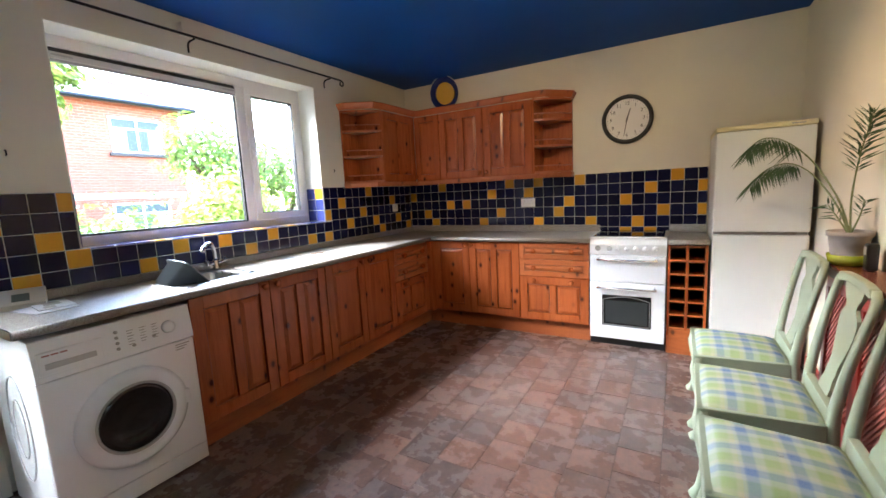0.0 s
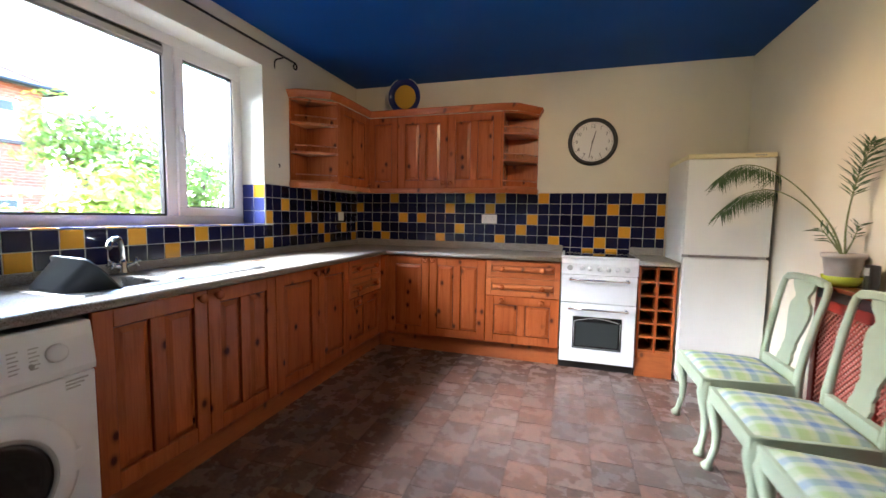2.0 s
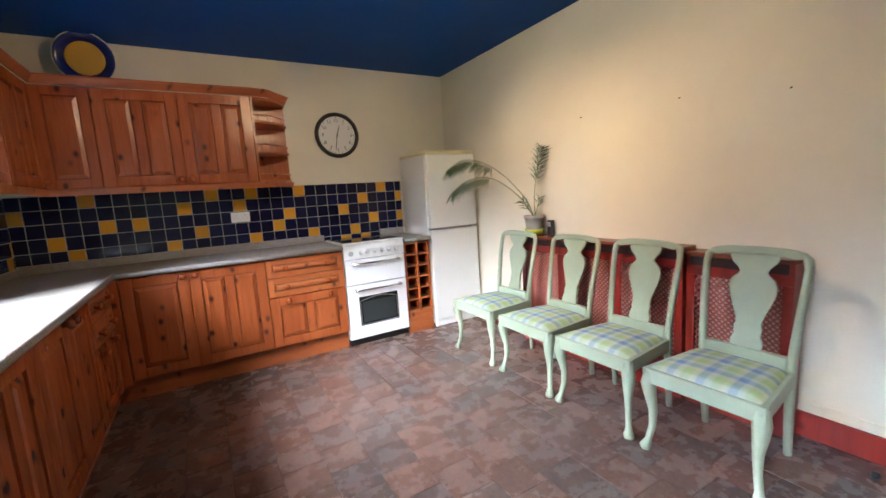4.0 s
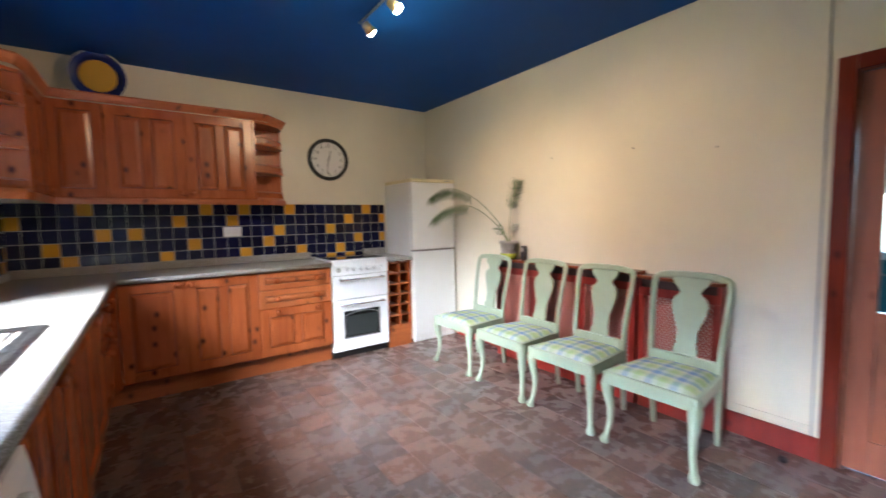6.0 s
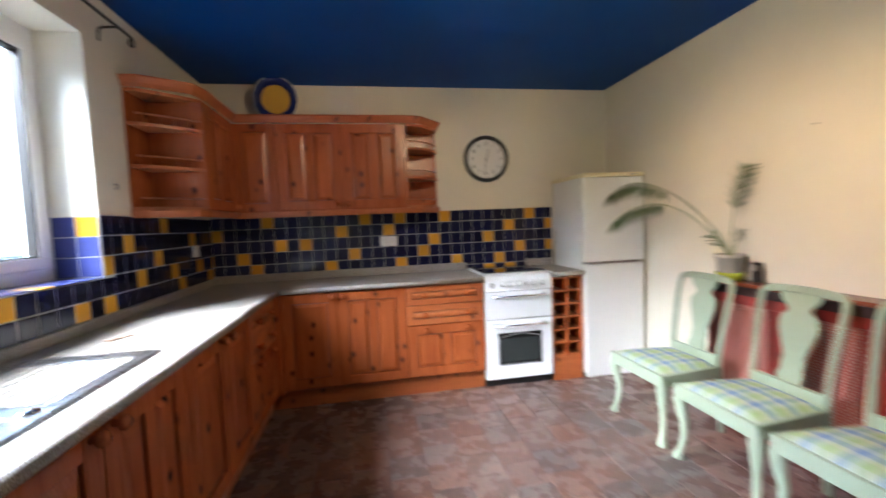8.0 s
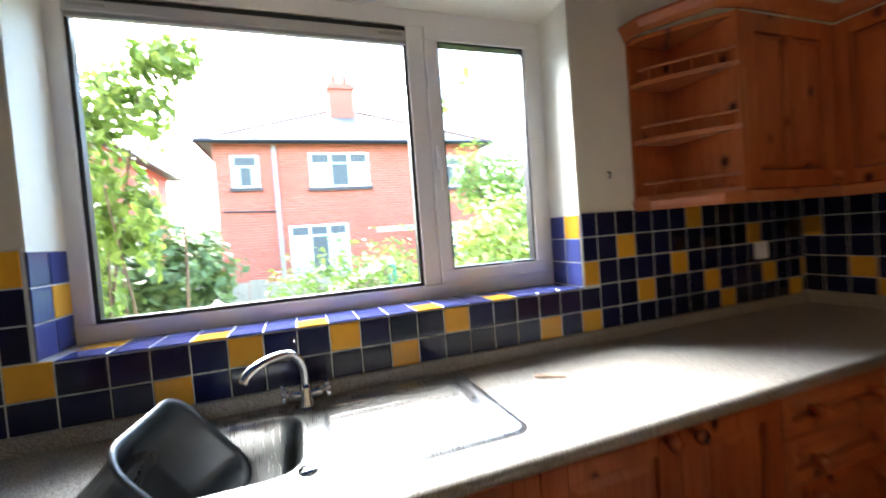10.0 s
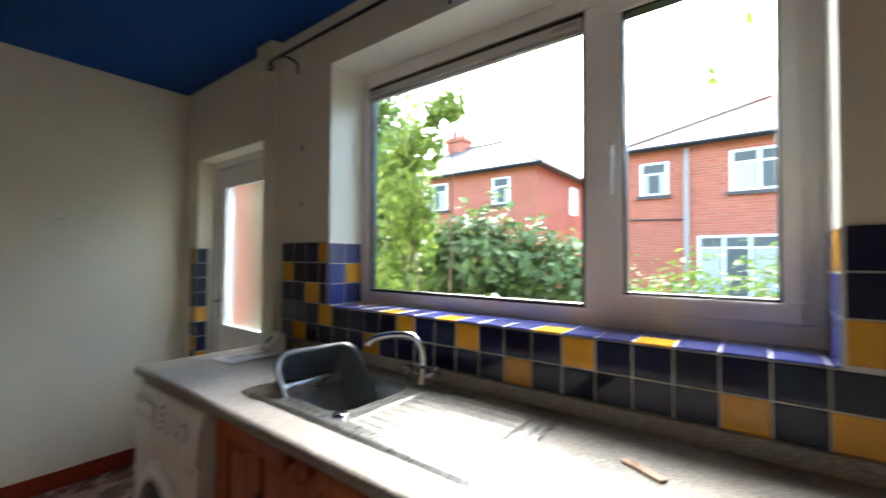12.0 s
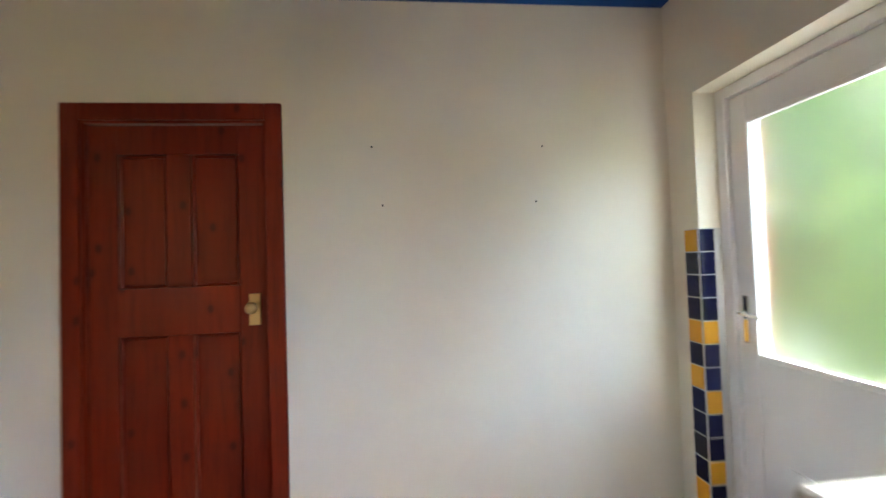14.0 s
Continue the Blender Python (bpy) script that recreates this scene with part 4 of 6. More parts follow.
# washing-up bowl, tipped on its side in the sink
bowl_grey = mat("dark_grey_plastic", (0.05, 0.058, 0.065), 0.32)
bm = bmesh.new()
loft(bm, [rrect(0.25, 0.21, 0.05, 0.0), rrect(0.27, 0.23, 0.055, 0.01), rrect(0.315, 0.275, 0.06, 0.135), rrect(0.342, 0.302, 0.07, 0.138), rrect(0.342, 0.302, 0.07, 0.146),
          rrect(0.312, 0.272, 0.06, 0.143), rrect(0.305, 0.265, 0.058, 0.135), rrect(0.26, 0.22, 0.05, 0.014), rrect(0.23, 0.19, 0.045, 0.008)])
bowl = part("washing_up_bowl", bm, bowl_grey, None, smooth=True)
bowl.matrix_world = Matrix.Translation((0.29, -2.84, 0.85)) @ Matrix.Rotation(radians(-7), 4, "Z") @ Matrix.Rotation(radians(-52), 4, "X") @ Matrix.Translation((0, 0, -0.04))
tagged(bowl, "dark grey plastic washing-up bowl tipped in the sink", "washing-up bowl")

# ---- washing machine ----
wm = thing("washing_machine", Matrix.Translation((0.635, -3.287, 0)) @ side, "white front-loading washing machine under the worktop", "washing machine")
bm = boxed(-0.298, 0.298, 0.018, 0.56, 0.012, 0.846, bevel=0.006)
part("casing", bm, enamel, wm)
part("front_panel", boxed(-0.298, 0.298, -0.002, 0.017, 0.10, 0.675, bevel=0.006), enamel, wm)
part("kick_panel", boxed(-0.298, 0.298, 0.0, 0.017, 0.012, 0.097, bevel=0.004), enamel, wm)
cp = part("control_panel", loft(bmesh.new(), [[Vector((x, y, z)) for y, z in ((0.017, 0.678), (-0.006, 0.68), (-0.008, 0.70), (0.004, 0.80), (0.012, 0.842), (0.017, 0.845))] for x in (-0.298, 0.298)]), enamel, wm)
part("detergent_drawer", boxed(-0.287, -0.075, -0.012, -0.002, 0.705, 0.80, bevel=0.004), enamel, cp)
# grip hollow as a flat strip, its shade put into the grey
part("drawer_grip", boxed(-0.265, -0.10, -0.0145, -0.0115, 0.728, 0.752, bevel=0.001), mat("grip_shadow_grey", (0.45, 0.46, 0.47), 0.4), cp)
part("dial", lathe(bmesh.new(), [(0.03, 0), (0.028, 0.014), (0.02, 0.018), (0, 0.018)], 24, Matrix.Translation((0.19, -0.0, 0.762)) @ Matrix.Rotation(radians(84), 4, "X")), enamel, cp, smooth=True)
for bx, bz in ((-0.02, 0.80), (-0.02, 0.775), (-0.02, 0.75), (-0.02, 0.725), (0.04, 0.722), (0.125, 0.74)):
    part("button", lathe(bmesh.new(), [(0.008, 0), (0.007, 0.006), (0, 0.007)], 12, Matrix.Translation((bx, -0.005 + (bz - 0.70) * 0.1, bz)) @ Matrix.Rotation(radians(84), 4, "X")), grey_plastic, cp)
bm = bmesh.new()
for i in range(3):
    box(bm, -0.27 + i * 0.028, -0.247 + i * 0.028, -0.0135, -0.0115, 0.782, 0.788)
part("maker_mark", bm, mat("red_grey_print", (0.35, 0.15, 0.15), 0.5), cp)
for i in range(6):
    for k in range(3):
        part("printed_text", boxed(0.02 + k * 0.05, 0.04 + k * 0.05 + 0.006 * (i % 2), -0.0075 + i * 0.00135, -0.006 + i * 0.00135, 0.73 + i * 0.0125, 0.733 + i * 0.0125), grey_plastic, cp)
bm = bmesh.new()
for i in range(3):
    box(bm, 0.21, 0.275 - 0.012 * i, -0.0032, -0.002, 0.655 - i * 0.012, 0.660 - i * 0.012)
part("rating_label", bm, grey_plastic, wm, "grey printed rating text")
dm = Matrix.Translation((0.005, -0.002, 0.395)) @ Matrix.Rotation(radians(90), 4, "X")
dr = part("door", lathe(bmesh.new(), [(0.225, 0.0), (0.222, 0.018), (0.20, 0.032), (0.165, 0.03), (0.155, 0.018), (0.153, 0.004)], 48, dm, False), enamel, wm, "white round door ring", True)
part("porthole", lathe(bmesh.new(), [(0.156, 0.006), (0.152, 0.02), (0.13, 0.024), (0.105, 0.012), (0.06, 0.008), (0, 0.006)], 40, dm), mat("dark_door_glass", (0.012, 0.012, 0.014), 0.06), dr, "dark domed glass", True)
part("seal", lathe(bmesh.new(), [(0.162, 0.026), (0.158, 0.0305), (0.15, 0.028), (0.149, 0.02)], 48, dm, False), grey_plastic, dr, "grey rubber ring", True)
part("door_catch", boxed(0.20, 0.236, -0.03, -0.004, 0.36, 0.43, bevel=0.005), enamel, wm)
bm = bmesh.new()
for rr in (0.09, 0.16):
    pts = [(-0.2995, 0.29 + rr * 0.8 * math.cos(a * math.pi / 12), 0.42 + rr * 1.5 * math.sin(a * math.pi / 12)) for a in range(25)]
    tube(bm, pts, 0.004, 6)
part("side_pressing", bm, enamel, wm, smooth=True)
for fx in (-0.25, 0.25):
    for fy in (0.06, 0.5):
        part("foot", lathe(bmesh.new(), [(0.02, 0), (0.02, 0.006), (0.008, 0.008), (0.008, 0.02)], 12, Matrix.Translation((fx, fy, 0))), black_plastic, wm)

# ---- papers and heating control on the worktop ----
def paper(x, y, w, d, rz, z, name, label, m):
    ob = part(name, boxed(-w / 2, w / 2, -d / 2, d / 2, 0, 0.005, bevel=0.001), m, None)
    ob.matrix_world = pose(x, y, z, 0, 0, rz)
    return tagged(ob, label, "papers")


white_paper = paint("white_paper", (0.72, 0.74, 0.78), 0.05, 0.7)
paper(0.27, -3.42, 0.22, 0.16, 8, 0.9035, "magazine", "flat grey-white magazine lying on the worktop", white_paper)
lf = paper(0.24, -3.385, 0.21, 0.13, -6, 0.909, "leaflet", "white printed leaflet lying on the magazine", white_paper)
bm = bmesh.new()
box(bm, -0.07, 0.02, -0.03, 0.03, 0.0051, 0.0056)
box(bm, 0.035, 0.09, -0.04, 0.0, 0.0051, 0.0056)
part("print", bm, grey_plastic, lf, "grey printed picture")
hc = thing("heating_control", Matrix.Translation((0.12, -3.45, 0.9032)) @ Matrix.Rotation(radians(70), 4, "Z") @ Matrix.Scale(1.2, 4), "cream plastic heating control unit with small screen", "thermostat")
part("case", loft(bmesh.new(), [[Vector((x, y, z)) for y, z in ((-0.035, 0), (-0.035, 0.02), (0.02, 0.07), (0.04, 0.07), (0.04, 0))] for x in (-0.065, 0.065)]), paint("putty_plastic", (0.62, 0.60, 0.52), 0.04, 0.45), hc)
part("screen", loft(bmesh.new(), [[Vector((x, y, z)) for y, z in ((-0.024, 0.0305), (0.002, 0.0545), (0.001, 0.056), (-0.025, 0.032))] for x in (-0.03, 0.02)]), mat("lcd_grey", (0.16, 0.19, 0.17), 0.2), hc, "grey display")
ch = part("wooden_strip", boxed(-0.05, 0.05, -0.011, 0.011, 0, 0.006, bevel=0.001), timber("raw_wood", (0.42, 0.27, 0.2), (0.55, 0.38, 0.28), (0.3, 0.18, 0.1), 0.7), None)
ch.matrix_world = pose(0.24, -1.745, 0.9035, 0, 0, 62)
tagged(ch, "small raw wood offcut lying on the worktop", "wood strip")

# ---- sockets ----
def socket(m, w, label):
    s = thing("power_socket", m, label, "socket", "wall sockets")
    part("plate", boxed(-w / 2, w / 2, -0.011, 0.0, -0.043, 0.043, bevel=0.004), upvc, s)
    n = 2 if w > 0.1 else 1
    for i in range(n):
        cx = (i - (n - 1) / 2) * 0.066
        bmx = bmesh.new()
        box(bmx, cx - 0.003, cx + 0.003, -0.0125, -0.0105, 0.012, 0.022)
        box(bmx, cx - 0.016, cx - 0.008, -0.0125, -0.0105, -0.012, -0.007)
        box(bmx, cx + 0.008, cx + 0.016, -0.0125, -0.0105, -0.012, -0.007)
        part("pin_holes", bmx, grey_plastic, s)
        part("rocker", boxed(cx + 0.02, cx + 0.029, -0.0145, -0.0105, 0.0, 0.02, bevel=0.002), upvc, s)
    return s


socket(Matrix.Translation((1.452, -0.009, 1.196)), 0.148, "white plastic double socket on the tiles")
socket(Matrix.Translation((0.009, -0.345, 1.2)) @ side, 0.088, "white plastic single socket on the tiles")

# ---- cooker ----
CX0, CX1, CF = 2.152, 2.716, -0.572
ck = thing("cooker", Matrix(), "white freestanding electric cooker with double oven", "cooker")
part("body", boxed(CX0 + 0.002, CX1 - 0.002, CF + 0.03, -0.03, 0.06, 0.90, bevel=0.004), enamel, ck)
part("kick_strip", boxed(CX0 + 0.006, CX1 - 0.006, CF + 0.035, CF + 0.055, 0.003, 0.062), black_plastic, ck, "black kick strip")
part("hob_frame", boxed(CX0, CX1, CF - 0.005, -0.035, 0.9, 0.917, bevel=0.005), enamel, ck)
part("hob_glass", boxed(CX0 + 0.02, CX1 - 0.02, CF + 0.05, -0.06, 0.9172, 0.922, bevel=0.002), black_gloss, ck, "black ceramic hob")
cpn = part("control_panel", loft(bmesh.new(), [[Vector((x, y, z)) for y, z in ((CF + 0.03, 0.775), (CF - 0.008, 0.776), (CF - 0.006, 0.86), (CF + 0.012, 0.899), (CF + 0.03, 0.899))] for x in (CX0 + 0.002, CX1 - 0.002)]), enamel, ck)
kb = [(0.02, 0), (0.02, 0.008), (0.013, 0.012), (0.012, 0.028), (0, 0.029)]
for i, kx in enumerate((0.155, 0.215, 0.285, 0.35, 0.415, 0.485)):
    part("control_knob", lathe(bmesh.new(), kb, 16, Matrix.Translation((CX0 + kx, CF - 0.006, 0.825)) @ Matrix.Rotation(radians(90), 4, "X")), enamel, cpn, smooth=True)
part("timer_dial", lathe(bmesh.new(), [(0.022, 0), (0.021, 0.004), (0.015, 0.005), (0, 0.005)], 20, Matrix.Translation((CX0 + 0.065, CF - 0.0065, 0.825)) @ Matrix.Rotation(radians(90), 4, "X")), grey_plastic, cpn, "grey timer dial")
od = part("grill_door", boxed(CX0 + 0.004, CX1 - 0.004, CF - 0.008, CF + 0.028, 0.552, 0.77, bevel=0.005), enamel, ck)
od2 = part("oven_door", boxed(CX0 + 0.004, CX1 - 0.004, CF - 0.008, CF + 0.028, 0.068, 0.545, bevel=0.005), enamel, ck)
for dd, z in ((od, 0.735), (od2, 0.503)):
    bm = bmesh.new()
    tube(bm, [(CX0 + 0.06, CF - 0.042, z), (CX1 - 0.06, CF - 0.042, z)], 0.008, 10)
    for x in (CX0 + 0.075, CX1 - 0.075):
        tube(bm, [(x, CF - 0.006, z + 0.006), (x, CF - 0.03, z + 0.006), (x, CF - 0.044, z)], [0.013, 0.011, 0.013], 10)
    part("handle", bm, chrome, dd, "steel bar handle", True)
wz = [(CX0 + 0.11, 0.19), (CX1 - 0.11, 0.19), (CX1 - 0.11, 0.40)] + [(CX1 - 0.11 - (CX1 - CX0 - 0.22) * i / 12, 0.40 + 0.03 * math.sin(math.pi * i / 12)) for i in range(1, 12)] + [(CX0 + 0.11, 0.40)]
part("oven_window", slab(bmesh.new(), [(CX0 + 0.1, 0.18), (CX1 - 0.1, 0.18), (CX1 - 0.1, 0.44), (CX0 + 0.1, 0.44)], CF - 0.011, CF - 0.0075), black_gloss, od2, "black oven glass")
part("window_border", tube(bmesh.new(), [(x, CF - 0.0112, z) for x, z in wz + wz[:1]], 0.0028, 5), grey_plastic, od2, "grey arched line")
part("window_view", slab(bmesh.new(), [(CX0 + 0.125, 0.205), (CX1 - 0.125, 0.205), (CX1 - 0.125, 0.395), (CX0 + 0.125, 0.395)], CF - 0.0118, CF - 0.0105), mat("oven_glass_grey", (0.03, 0.035, 0.035), 0.1), od2, "grey-green oven glass")

# ---- fridge-freezer ----
fx0, fx1, fy = 3.0, 3.535, -0.6
fr = thing("fridge_freezer", Matrix(), "tall white fridge-freezer with yellowed top edge", "fridge")
part("body", boxed(fx0, fx1, fy + 0.055, -0.03, 0.03, 1.655, bevel=0.006), fridge_white, fr)
part("top_cover", boxed(fx0 - 0.002, fx1 + 0.002, fy, -0.03, 1.656, 1.688, bevel=0.006), aged, fr, "yellowed plastic top")
part("fridge_door", boxed(fx0 + 0.001, fx1 - 0.001, fy, fy + 0.05, 0.965, 1.652, bevel=0.01), fridge_white, fr)
part("freezer_door", boxed(fx0 + 0.001, fx1 - 0.001, fy, fy + 0.05, 0.075, 0.945, bevel=0.01), fridge_white, fr)
part("grip_recess", boxed(fx0 + 0.04, fx1 - 0.07, fy - 0.004, fy + 0.03, 0.947, 0.963, bevel=0.002), mat("grip_grey", (0.22, 0.2, 0.19), 0.5), fr, "grey grip between the doors")
part("plinth_grille", boxed(fx0 + 0.01, fx1 - 0.01, fy + 0.02, fy + 0.05, 0.005, 0.07), fridge_white, fr)
part("door_seal", boxed(fx0 + 0.006, fx1 - 0.006, fy + 0.0505, fy + 0.0545, 0.08, 1.65), grey_plastic, fr, "grey door gasket")
part("top_badge", boxed(fx1 - 0.13, fx1 - 0.06, fy - 0.0015, fy + 0.001, 1.668, 1.674), grey_plastic, fr)
for x in (fx0 + 0.04, fx1 - 0.04):
    for y in (fy + 0.1, -0.08):
        part("foot", lathe(bmesh.new(), [(0.018, 0), (0.018, 0.03)], 10, Matrix.Translation((x, y, 0))), black_plastic, fr)

# ---- wall clock ----
ct = thing("wall_clock", Matrix.Translation((2.37, -0.001, 1.902)) @ Matrix.Rotation(radians(90), 4, "X"), "round wall clock with black rim and white face", "clock")
part("rim", lathe(bmesh.new(), [(0.205, 0), (0.212, 0.012), (0.206, 0.036), (0.188, 0.04), (0.176, 0.026), (0.175, 0.012)], 56, caps=False), black_plastic, ct, "black rim", True)
part("face", lathe(bmesh.new(), [(0.178, 0.002), (0.178, 0.014), (0, 0.0145)], 48), mat("clock_white", (0.72, 0.72, 0.70), 0.4), ct, "white dial")


def writing(name, text, size, m, material, parent):
    cu = bpy.data.curves.new(name, "FONT")
    cu.body, cu.size, cu.align_x, cu.align_y, cu.extrude = text, size, "CENTER", "CENTER", 0.0004
    tmp = bpy.data.objects.new(name, cu)
    me = bpy.data.meshes.new_from_object(tmp)
    bpy.data.objects.remove(tmp)
    me.materials.append(material)
    ob = new(name, me)
    ob.matrix_world = m
    ob.parent = parent
    return ob


for hh in range(1, 13):
    a = radians(90 - hh * 30)
    writing("numeral", str(hh), 0.042, Matrix.Translation((0.135 * math.cos(a), 0.135 * math.sin(a), 0.0152)), black_plastic, ct)
bm = bmesh.new()
for k in range(60):
    a = k * math.pi / 30
    r0 = 0.158 if k % 5 else 0.154
    tube(bm, [(r0 * math.cos(a), r0 * math.sin(a), 0.0148), (0.167 * math.cos(a), 0.167 * math.sin(a), 0.0148)], 0.0012 if k % 5 else 0.002, 4)
part("minute_marks", bm, black_plastic, ct)
for nm, ang, ln, wd in (("hour_hand", 16, 0.095, 0.0055), ("minute_hand", 190, 0.145, 0.004)):
    a = radians(90 - ang)
    dx, dy = math.cos(a), math.sin(a)
    part(nm, tube(bmesh.new(), [(-dx * 0.025, -dy * 0.025, 0.018), (dx * ln, dy * ln, 0.018)], [wd, wd * 0.6], 6), black_plastic, ct)
part("hand_boss", lathe(bmesh.new(), [(0.008, 0.0145), (0.008, 0.022), (0, 0.023)], 12), black_plastic, ct)

# ---- curtain pole over the window ----
cp_ = thing("curtain_pole", Matrix(), "thin black iron curtain pole with scrolled ends", "curtain pole")
part("rod", tube(bmesh.new(), [(0.08, -3.54, 2.40), (0.08, -1.16, 2.40)], 0.008, 10), black_metal, cp_, smooth=True)
for ye, s in ((-3.54, -1), (-1.16, 1)):
    pts = [(0.08, ye, 2.40)] + [(0.08, ye + s * (0.03 + 0.028 * math.sin(a) * (1 - a / 12)), 2.372 + 0.028 * math.cos(a) * (1 - a / 12)) for a in [k * 0.45 for k in range(14)]]
    part("finial", tube(bmesh.new(), pts, 0.0065, 8), black_metal, cp_, smooth=True)
for yb in (-3.44, -2.45, -1.27):
    part("bracket", tube(bmesh.new(), curve_pts([(0.002, yb, 2.32), (0.006, yb, 2.37), (0.03, yb, 2.385), (0.08, yb, 2.388)]), 0.006, 8), black_metal, cp_, smooth=True)

# ---- ceiling spotlight bar ----
sp = thing("ceiling_spotlight", Matrix(), "ceiling spotlight bar with swivelling brushed metal heads", "ceiling light")
part("bar", tube(bmesh.new(), [(1.97, -1.74, H - 0.05), (1.97, -2.58, H - 0.05)], 0.011, 10), chrome, sp, smooth=True)
part("mount", lathe(bmesh.new(), [(0.05, -0.03), (0.05, -0.001)], 20, Matrix.Translation((1.97, -2.15, H))), chrome, sp, smooth=True)
lamp_glow = mat("lit_bulb", (1, 0.8, 0.5), 0.3, 0.0, Emission_Strength=14.0)
lamp_glow.node_tree.nodes["Principled BSDF"].inputs["Emission Color"].default_value = (1.0, 0.72, 0.4, 1)
for i, (yy, tgt) in enumerate(((-1.85, (3.55, -1.6, 1.15)), (-2.16, (3.55, -2.85, 1.1)), (-2.46, (1.3, -0.3, 1.6)))):
    stem = Vector((1.97, yy, H - 0.05))
    hd = stem + Vector((0.0, 0, -0.075))
    d = (Vector(tgt) - hd).normalized()
    mh = Matrix.Translation(hd) @ d.to_track_quat("Z", "Y").to_matrix().to_4x4()
    part("stem", tube(bmesh.new(), [stem, hd], 0.006, 8), chrome, sp)
    head = part("lamp_head", lathe(bmesh.new(), [(0.012, -0.035), (0.022, -0.03), (0.026, 0.0), (0.034, 0.03), (0.033, 0.03), (0.024, 0.0), (0.012, -0.012)], 20, mh), brass, sp, "warm metal lamp head", True)
    part("bulb", lathe(bmesh.new(), [(0.022, 0.004), (0.029, 0.03), (0.022, 0.041), (0, 0.046)], 16, mh), lamp_glow, head, "lit halogen bulb", True)

# ---- sage green dining chairs ----
def section(c, w, d, rot=0.0):
    """A soft square ring in plan round c."""
    pts = []
    for k in range(8):
        a = math.pi / 8 + k * math.pi / 4
        pts.append(Vector((c[0] + w / 2 * 1.08 * math.cos(a), c[1] + d / 2 * 1.08 * math.sin(a), c[2])))
    return pts


def chair():
    """Local: seat front to -y, width along x, floor at 0."""
    c = thing("dining_chair", Matrix(), "sage green painted dining chair with checked drop-in seat", "chair", "row of green dining chairs")
    for s in (-1, 1):
        legs = [(0.232, -0.212, 0.002, 0.045), (0.234, -0.216, 0.02, 0.05), (0.226, -0.204, 0.05, 0.030), (0.214, -0.19, 0.12, 0.030), (0.212, -0.188, 0.20, 0.038), (0.222, -0.20, 0.28, 0.054), (0.226, -0.205, 0.335, 0.064), (0.222, -0.20, 0.37, 0.058), (0.222, -0.20, 0.40, 0.05)]
        part("front_leg", loft(bmesh.new(), [section((s * x, y, z), w, w) for x, y, z, w in legs]), sage, c, smooth=True)
        up = [(0.175, 0.235, 0.0, 0.03, 0.034), (0.178, 0.215, 0.2, 0.034, 0.038), (0.182, 0.205, 0.40, 0.036, 0.042), (0.185, 0.208, 0.48, 0.034, 0.038), (0.19, 0.225, 0.60, 0.032, 0.034), (0.2, 0.255, 0.76, 0.032, 0.03), (0.204, 0.278, 0.86, 0.032, 0.028), (0.196, 0.287, 0.905, 0.036, 0.027), (0.165, 0.291, 0.93, 0.04, 0.026)]
        part("rear_leg_and_upright", loft(bmesh.new(), [section((s * x, y, z), w, d) for x, y, z, w, d in up]), sage, c, smooth=True)
    crest = [(-0.185, 0.905), (-0.168, 0.935), (-0.12, 0.943), (-0.05, 0.946), (0.05, 0.946), (0.12, 0.943), (0.168, 0.935), (0.185, 0.905), (0.165, 0.898), (0.12, 0.905), (0.07, 0.912), (-0.07, 0.912), (-0.12, 0.905), (-0.165, 0.898)]
    soften(part("crest_rail", slab(bmesh.new(), crest, 0.272, 0.302), sage, c), 0.006)
    half = [(0.062, 0.47), (0.066, 0.50), (0.052, 0.53), (0.058, 0.56), (0.05, 0.585), (0.06, 0.62), (0.078, 0.67), (0.094, 0.72), (0.098, 0.76), (0.088, 0.79), (0.064, 0.81), (0.054, 0.825), (0.064, 0.845), (0.088, 0.87), (0.098, 0.895), (0.096, 0.915)]
    loops = []
    for x, z in half:
        yb = 0.205 + (z - 0.45) * 0.075 / 0.45 + 0.014 * math.sin((z - 0.45) * 7)
        loops.append([Vector((-x, yb, z)), Vector((x, yb, z)), Vector((x, yb + 0.013, z)), Vector((-x, yb + 0.013, z))])
    part("splat", loft(bmesh.new(), loops), sage, c)
    part("shoe_rail", boxed(-0.168, 0.168, 0.19, 0.222, 0.405, 0.472, bevel=0.005), sage, c)
    fr_ = [(-0.245, -0.225), (0.245, -0.225), (0.2, 0.19), (-0.2, 0.19)]
    for a, b in zip(fr_, fr_[1:] + fr_[:1]):
        va, vb = Vector((*a, 0)), Vector((*b, 0))
        d = (vb - va).normalized()
        n = Vector((-d.y, d.x, 0)) * 0.024
        soften(part("seat_rail", loft(bmesh.new(), [[va + Vector((0, 0, z)), vb + Vector((0, 0, z)), vb + n + Vector((0, 0, z)), va + n + Vector((0, 0, z))] for z in (0.345, 0.415)]), sage, c), 0.004)
    # drop-in cushion
    bm = bmesh.new()
    n = 18
    grid = []
    for j in range(n + 1):
        v = j / n
        row = []
        for i in range(n + 1):
            u = i / n * 2 - 1
            hw = 0.228 + (0.186 - 0.228) * v
            e = min(1, (1 - abs(u)) * 5) * min(1, min(v, 1 - v) * 10)
            e = e * (2 - e)
            z = 0.412 + 0.022 * e + 0.016 * (1 - u * u) * (1 - (2 * v - 1) ** 2)
            row.append(bm.verts.new((u * hw, -0.208 + v * 0.395, z)))
        grid.append(row)
    for j in range(n):
        for i in range(n):
            bm.faces.new((grid[j][i], grid[j][i + 1], grid[j + 1][i + 1], grid[j + 1][i]))
